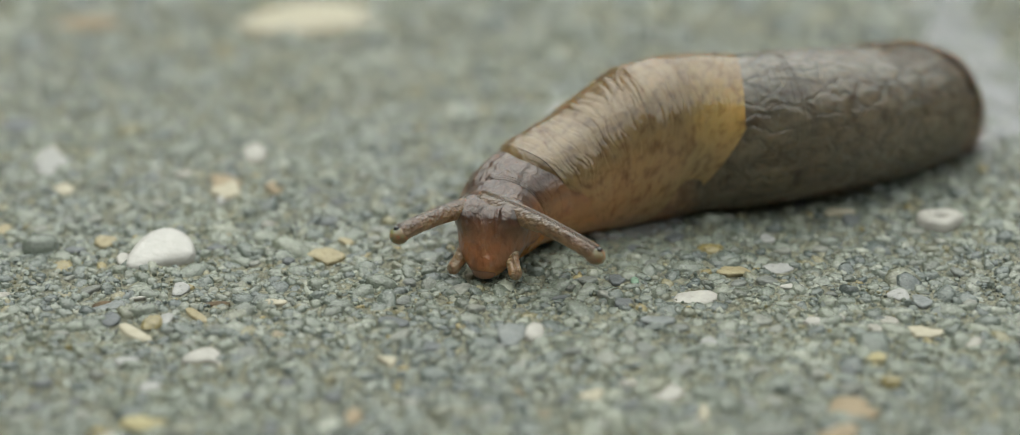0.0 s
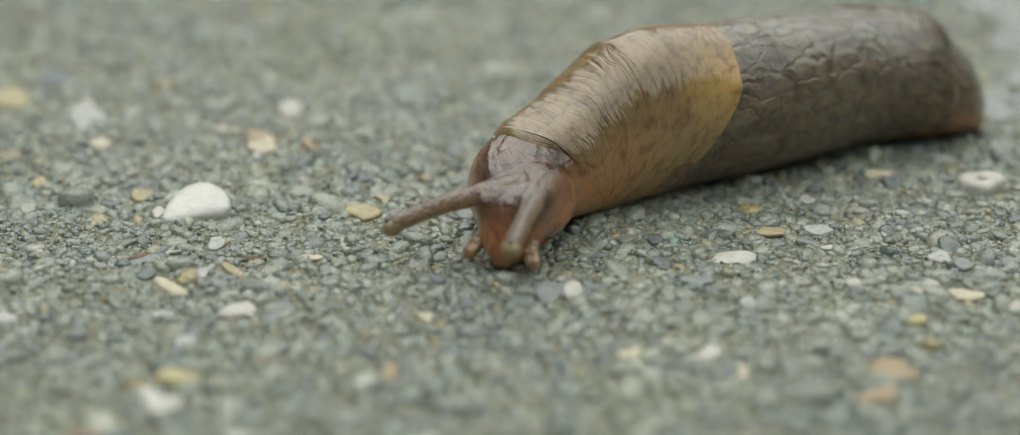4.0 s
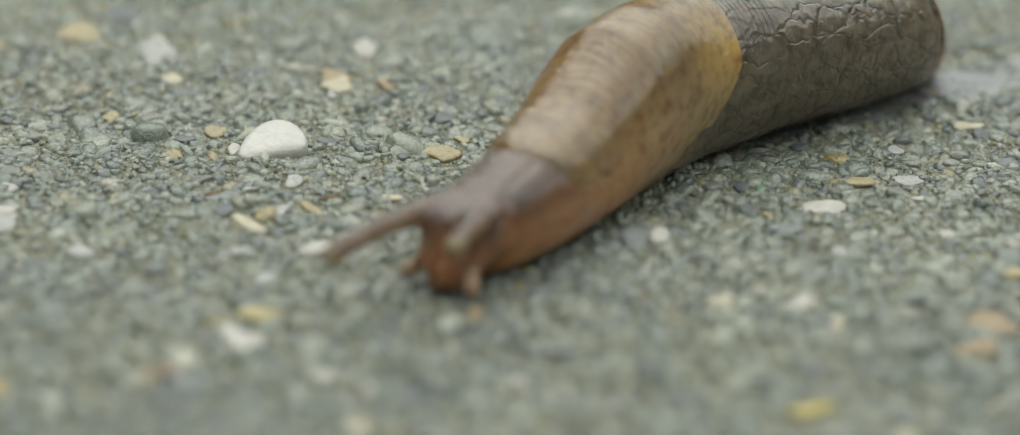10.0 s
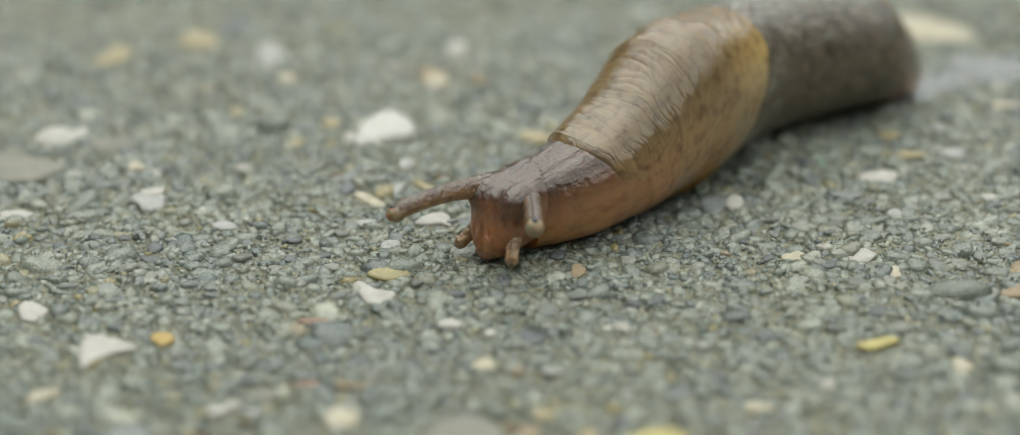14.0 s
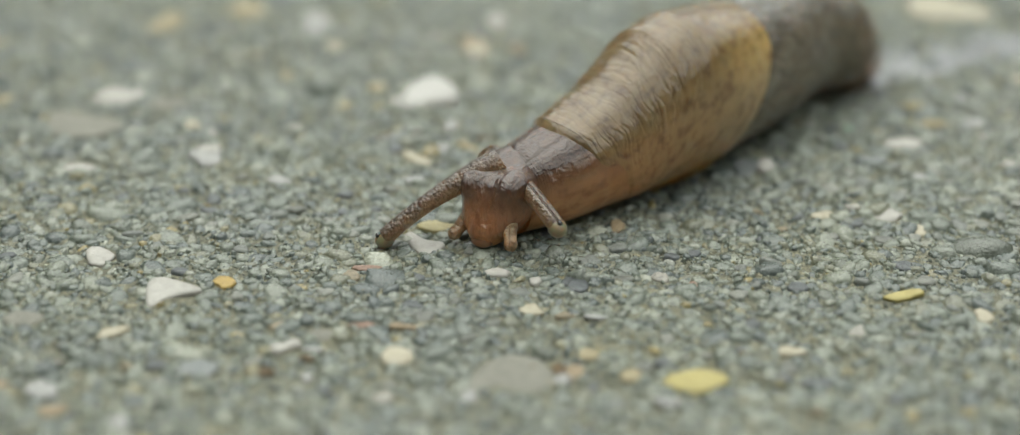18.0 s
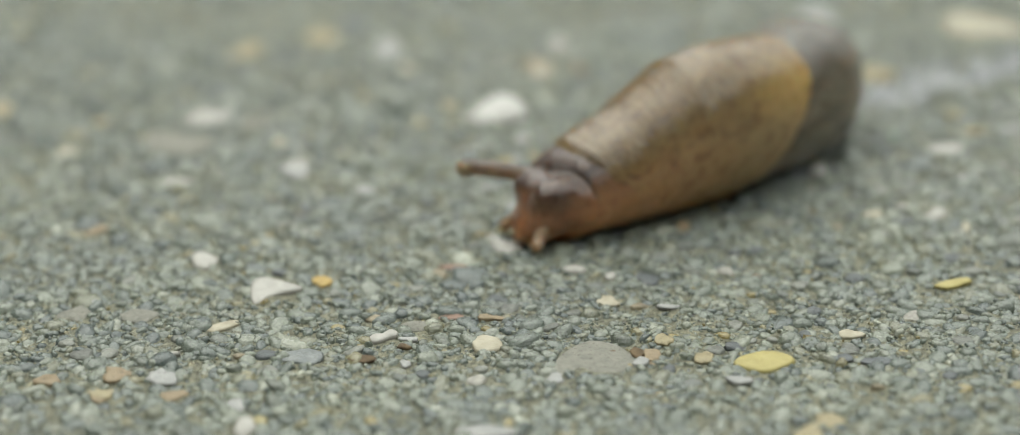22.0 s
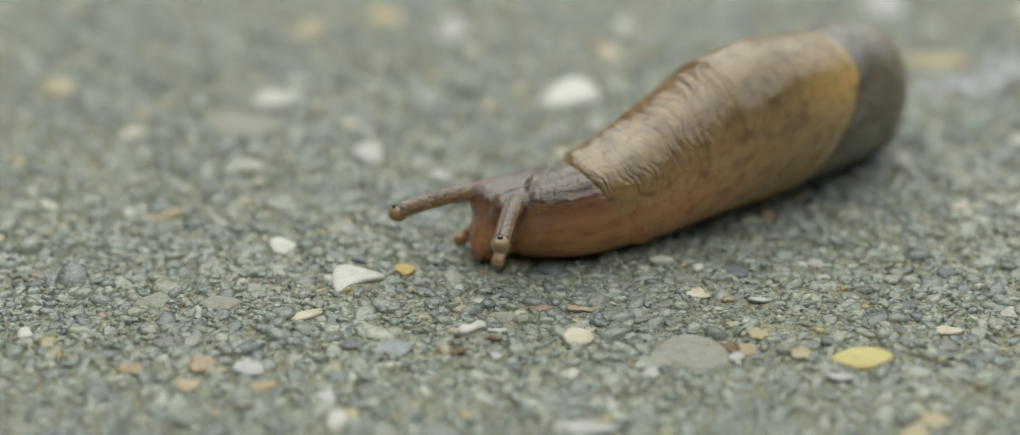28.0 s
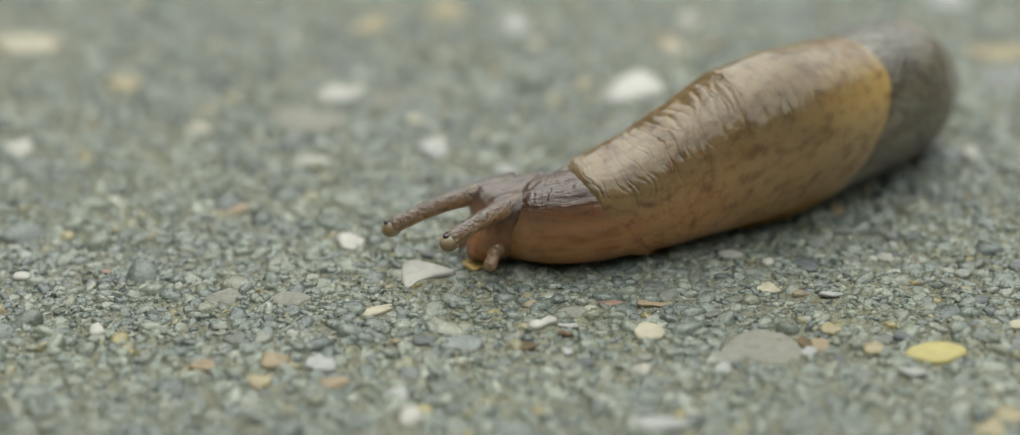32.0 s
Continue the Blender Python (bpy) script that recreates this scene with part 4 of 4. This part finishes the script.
def stalk_mesh(name, length, r0, r1, bend, tip, mat):
    """A tapered feeler along +x with a rounded end."""
    rings, around, verts, faces, marks, tints = 22, 18, [], [], [], []
    for r in range(rings):
        f = r / (rings - 1)
        x = length * f
        rad = r1 + (r0 - r1) * math.exp(-((x / (length * 0.32)) ** 1.3))
        rad = max(rad, tip * math.exp(-((x - length + tip * 1.1) / (tip * 1.1)) ** 2)) if tip else rad
        end = (x - (length - rad)) / rad
        if end > 0:
            rad *= math.sqrt(max(1 - end**2, 0.0004))
        rad *= 1 + 0.03 * math.sin(x * 9)
        for i in range(around):
            a = 2 * math.pi * i / around
            verts.append((x * MM, math.sin(a) * rad * MM, (math.cos(a) * rad + bend * math.sin(math.pi * f)) * MM))
            marks.append((x * 2, a * rad * 2, 5.0))
            under = np.array((0.40, 0.245, 0.13))
            top = np.array((0.085, 0.063, 0.047)) if name == "eye_stalk" else np.array((0.27, 0.18, 0.105))
            tints.append((*(top + (under - top) * (0.5 - 0.5 * math.cos(a))), 1.0))
    for r in range(rings - 1):
        for i in range(around):
            j = (i + 1) % around
            faces.append((r * around + i, r * around + around + i, r * around + around + j, r * around + j))
    faces.append(tuple(range(around)))
    faces.append(tuple(reversed([(rings - 1) * around + i for i in range(around)])))
    me = mesh_of(name, verts, faces, mat)
    me.attributes.new("body", "FLOAT_VECTOR", "POINT").data.foreach_set("vector", np.array(marks, np.float32).ravel())
    me.attributes.new("pigment", "FLOAT_COLOR", "POINT").data.foreach_set("color", np.array(tints, np.float32).ravel())
    return me


def lobe_mesh(name, rx, ry, rz, mat):
    """A soft rounded swelling of the skin."""
    bm = bmesh.new()
    bmesh.ops.create_icosphere(bm, subdivisions=3, radius=MM)
    bmesh.ops.scale(bm, vec=(rx, ry, rz), verts=bm.verts)
    me = bpy.data.meshes.new(name)
    bm.to_mesh(me)
    bm.free()
    me.polygons.foreach_set("use_smooth", [True] * len(me.polygons))
    me.materials.append(mat)
    co = np.empty(len(me.vertices) * 3, np.float32)
    me.vertices.foreach_get("co", co)
    me.attributes.new("body", "FLOAT_VECTOR", "POINT").data.foreach_set("vector", co * 1000 + 20)
    low = np.clip(0.5 - co.reshape(-1, 3)[:, 2] * 400, 0, 1)[:, None]
    tint = np.array((0.085, 0.050, 0.036)) * (1 - low) + np.array((0.30, 0.135, 0.060)) * low
    me.attributes.new("pigment", "FLOAT_COLOR", "POINT").data.foreach_set("color", np.c_[tint, np.ones(len(tint))].astype(np.float32).ravel())
    return me


def ball_mesh(name, r, mat, squash=1.0):
    bm = bmesh.new()
    bmesh.ops.create_icosphere(bm, subdivisions=2, radius=r * MM)
    bmesh.ops.scale(bm, vec=(squash, 1, 1), verts=bm.verts)
    me = bpy.data.meshes.new(name)
    bm.to_mesh(me)
    bm.free()
    me.polygons.foreach_set("use_smooth", [True] * len(me.polygons))
    me.materials.append(mat)
    return me


TAIL_STEPS = [0.6 + 0.6 * i for i in range(90)]
MANTLE_STEPS = [40.0 + 0.34 * i for i in range(86)]
NECK_STEPS = [60.0 + 0.36 * i for i in range(47)]
SLUG = tagged(new("slug"), "wet brown slug with tan mantle, grey tail and eye stalks", "slug")
SLICES = []
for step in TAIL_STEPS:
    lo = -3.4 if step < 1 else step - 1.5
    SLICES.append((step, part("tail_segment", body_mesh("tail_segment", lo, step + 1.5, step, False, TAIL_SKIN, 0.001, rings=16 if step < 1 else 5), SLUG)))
for step in MANTLE_STEPS:
    last = step > MANTLE_STEPS[-1] - 0.1
    kind = "mantle_rim" if last else "mantle_segment"
    front = 2.2 if last else 0.9
    SLICES.append((step, part(kind, body_mesh(kind, step - 1.3, step + front, step, True, MANTLE_SKIN, 0.001, rings=9 if last else 5), SLUG)))
for step in NECK_STEPS:
    SLICES.append((step, part("neck_segment", body_mesh("neck_segment", step - 1.4, step + 0.9, step, False, NECK_SKIN, 0.001, rings=5), SLUG)))
HEAD_PART = part("head", head_mesh(), SLUG)
mouth = part("mouth", lobe_mesh("mouth", 0.9, 1.3, 0.8, HEAD_SKIN), HEAD_PART)
mouth.location = (4.3 * MM, 0, 0.95 * MM)
STALK_LENGTH = 15.5
STALKS = []
for rows, side in ((LEFT_STALK, -1), (RIGHT_STALK, 1)):
    stalk = part("eye_stalk", stalk_mesh("eye_stalk", STALK_LENGTH, 1.7, 0.92, 0.8, 0.0, STALK_SKIN), SLUG)
    tip = part("eye_tip", ball_mesh("eye_tip", 1.0, EYE_TIP, 1.15), stalk)
    tip.location = ((STALK_LENGTH - 0.75) * MM, 0, -0.1 * MM)
    dot = part("eye_dot", ball_mesh("eye_dot", 0.33, EYE_DOT), stalk, "small black eye")
    dot.location = ((STALK_LENGTH - 0.35) * MM, 0, 0.72 * MM)
    STALKS.append((rows, side, stalk))
FEELERS = []
for side in (1, -1):
    feeler = part("feeler", stalk_mesh("feeler", 3.5, 1.0, 0.66, 0.0, 0.76, STALK_SKIN), SLUG)
    FEELERS.append((side, feeler))


# ---- setting it out ----
RNG = np.random.default_rng(7)
GROUND = build_ground()
TAKEN = build_pebbles(RNG) + build_ring_shell(RNG)
def build_stones(rng):
    """Single larger stones of the aggregate."""
    shapes = [stone_mesh("stone", rng, 1.4 + 0.15 * i, 1.2 + 0.13 * i, 0.30, CHIPS, 0.2) for i in range(8)]
    spots = []
    while len(spots) < 290:
        x, y = rng.uniform(-80, 50), rng.uniform(140, 245)
        if all(((x * MM - a) / (c + 0.0012)) ** 2 + ((y * MM - b) / (d + 0.0012)) ** 2 > 1 for a, b, c, d in TAKEN + spots):
            ob = part("stone", shapes[int(rng.integers(8))], GROUND)
            ob.matrix_basis = pose(x * MM, y * MM, float(swell(x * MM, y * MM)) - 0.0001, rng.normal(0, 6), rng.normal(0, 6), rng.uniform(0, 360))
            spots.append((x * MM, y * MM, 0.0010, 0.0009))
    return spots


def build_slime():
    """The dried trail behind the slug: a thin, broken, shiny film."""
    way = [(8, 220.5), (12, 223), (19, 229), (32, 236), (45, 241.5), (52, 246), (59, 251), (63, 264), (62, 280), (61, 293), (63, 320)]
    pts = np.array(way) * MM
    f = np.linspace(0, len(pts) - 1, 70)
    mid = np.stack([np.interp(f, range(len(pts)), pts[:, c]) for c in (0, 1)], -1)
    run = np.gradient(mid, axis=0)
    run /= np.linalg.norm(run, axis=1)[:, None]
    verts, faces = [], []
    for i, (p, r) in enumerate(zip(mid, run)):
        half = (0.0042 + 0.0012 * math.sin(i * 0.9) + 0.0008 * math.sin(i * 2.3)) * min(1, (i + 1) / 6)
        for k in range(7):
            s = -1 + k / 3
            x, y = p + np.array((-r[1], r[0])) * s * half
            verts.append((x, y, float(swell(x, y)) + 0.00028 - 0.00016 * abs(s) ** 3 + 0.00005 * math.sin(i * 1.7 + k)))
    for i in range(len(mid) - 1):
        for k in range(6):
            faces.append((i * 7 + k, i * 7 + k + 1, i * 7 + k + 8, i * 7 + k + 7))
    ob = new("slime_trail", mesh_of("slime_trail", verts, faces, SLIME))
    tagged(ob, "thin shiny pale slime trail drying on the concrete", "slime trail")


def build_sky_screens():
    """Unseen dark screens, added on all sides to bound the sky's light and reflections."""
    for name, x, y, w, d, tall in (("screen_north", 0, 5.4, 6.4, 0.2, 1.45), ("screen_south", 0, -2.5, 6.4, 0.2, 2.6), ("screen_east", 3.1, 1.45, 0.2, 7.7, 1.5), ("screen_west", -2.5, 1.45, 0.2, 7.7, 2.2)):
        bm = bmesh.new()
        bmesh.ops.create_cube(bm, size=1.0)
        bmesh.ops.scale(bm, vec=(w, d, tall), verts=bm.verts)
        bmesh.ops.bevel(bm, geom=bm.edges, offset=0.015, segments=2, affect="EDGES")
        me = bpy.data.meshes.new(name)
        bm.to_mesh(me)
        bm.free()
        me.materials.append(SKY_SCREEN)
        ob = new(name, me)
        ob.location = (x, y, tall / 2 - 0.01)
        tagged(ob, "plain dark unseen screen, added to bound the reflected sky", "wall", kind="structure")


TAKEN += build_stones(RNG)
build_slime()
build_sky_screens()
NEAR = grain_field(RNG, -0.135, 0.095, 0.105, 0.285, 0.00128, 0.00074, TAKEN, 0.32, 0.56, 8, 0.34)
MIDDLE = grain_field(RNG, -0.120, 0.075, 0.115, 0.255, 0.00088, 0.00037, TAKEN, 0.5, 0.85, 6, 0.35)
FINE = grain_field(RNG, -0.105, 0.062, 0.145, 0.232, 0.00068, 0.00019, TAKEN, 0.8, 1.5, 5, 0.3)
FAR = grain_field(RNG, -0.20, 0.20, 0.285, 0.55, 0.0020, 0.0011, TAKEN)
for name, field, label in (("coarse_grit", NEAR, "blue-grey and buff rounded grit bound in cement"), ("middle_grit", MIDDLE, "small grey-green grit packed between the coarser grains"), ("fine_grit", FINE, "fine grey sand grains between the coarser grit"), ("distant_grit", FAR, "grey grit further off in the concrete")):
    tagged(part(name, big_mesh(name, *field, GRAINS, name != "fine_grit"), GROUND, label), kind="stuff")


# ---- what moves ----
def motions():
    times = [i * 0.5 for i in range(65)]
    lines = [spine(t) for t in times]
    homes = [Vector((*(line[3] * MM), 0.0)) for line in lines]
    walk(SLUG, [(t, Matrix.Translation(home)) for t, home in zip(times, homes)])

    def placed(home, place, way, z=0.0, pitch=0.0):
        return Matrix.Translation(Vector((place[0] * MM, place[1] * MM, z * MM)) - home) @ pose(0, 0, 0, 0, pitch, math.degrees(math.atan2(way[1], way[0])))

    for step, ob in SLICES:
        walk(ob, [(t, placed(home, *along(line, step), float(np.interp(step, REACH, settle(t))))) for t, line, home in zip(times, lines, homes)])
    heads = []
    for line in lines:
        place, way = along(line, 79.2)
        end = line[6] - line[4]
        way = way + end / np.linalg.norm(end)
        heads.append((place, way / np.linalg.norm(way)))
    walk(HEAD_PART, [(t, placed(home, place, way, 0.3)) for t, home, (place, way) in zip(times, homes, heads)])
    for rows, side, ob in STALKS:
        keys = []
        for t, home, (place, way) in zip(times, homes, heads):
            left = np.array((-way[1], way[0]))
            tip = Vector(at_time(rows, t)) * MM
            root = Vector((*((place + way * 1.6 + left * side * 2.6) * MM), 6.4 * MM))
            short = max(0.0, 10.0 - (tip - root).length / MM)
            deep = root - Vector((*((way + left * side * 0.18) * MM), 0.35 * MM)) * (0.7 * short + max(0.0, short - 4.0) * 3.0)
            aim_way = (tip - deep).normalized()
            turn = aim_way.to_track_quat("X", "Z").to_matrix().to_4x4()
            keys.append((t, Matrix.Translation(tip - aim_way * STALK_LENGTH * MM - home) @ turn))
        walk(ob, keys)
    for side, ob in FEELERS:
        keys = []
        for t, home, (place, way) in zip(times, homes, heads):
            left = np.array((-way[1], way[0]))
            root = Vector((*((place + way * 2.5 + left * side * 2.3) * MM), 3.1 * MM))
            aim_way = Vector((*(way * 1.0 + left * side * 0.6), -0.95 + 0.15 * math.sin(t * 2.1 + side))).normalized()
            keys.append((t, Matrix.Translation(root - home) @ aim_way.to_track_quat("X", "Z").to_matrix().to_4x4()))
        walk(ob, keys)


motions()
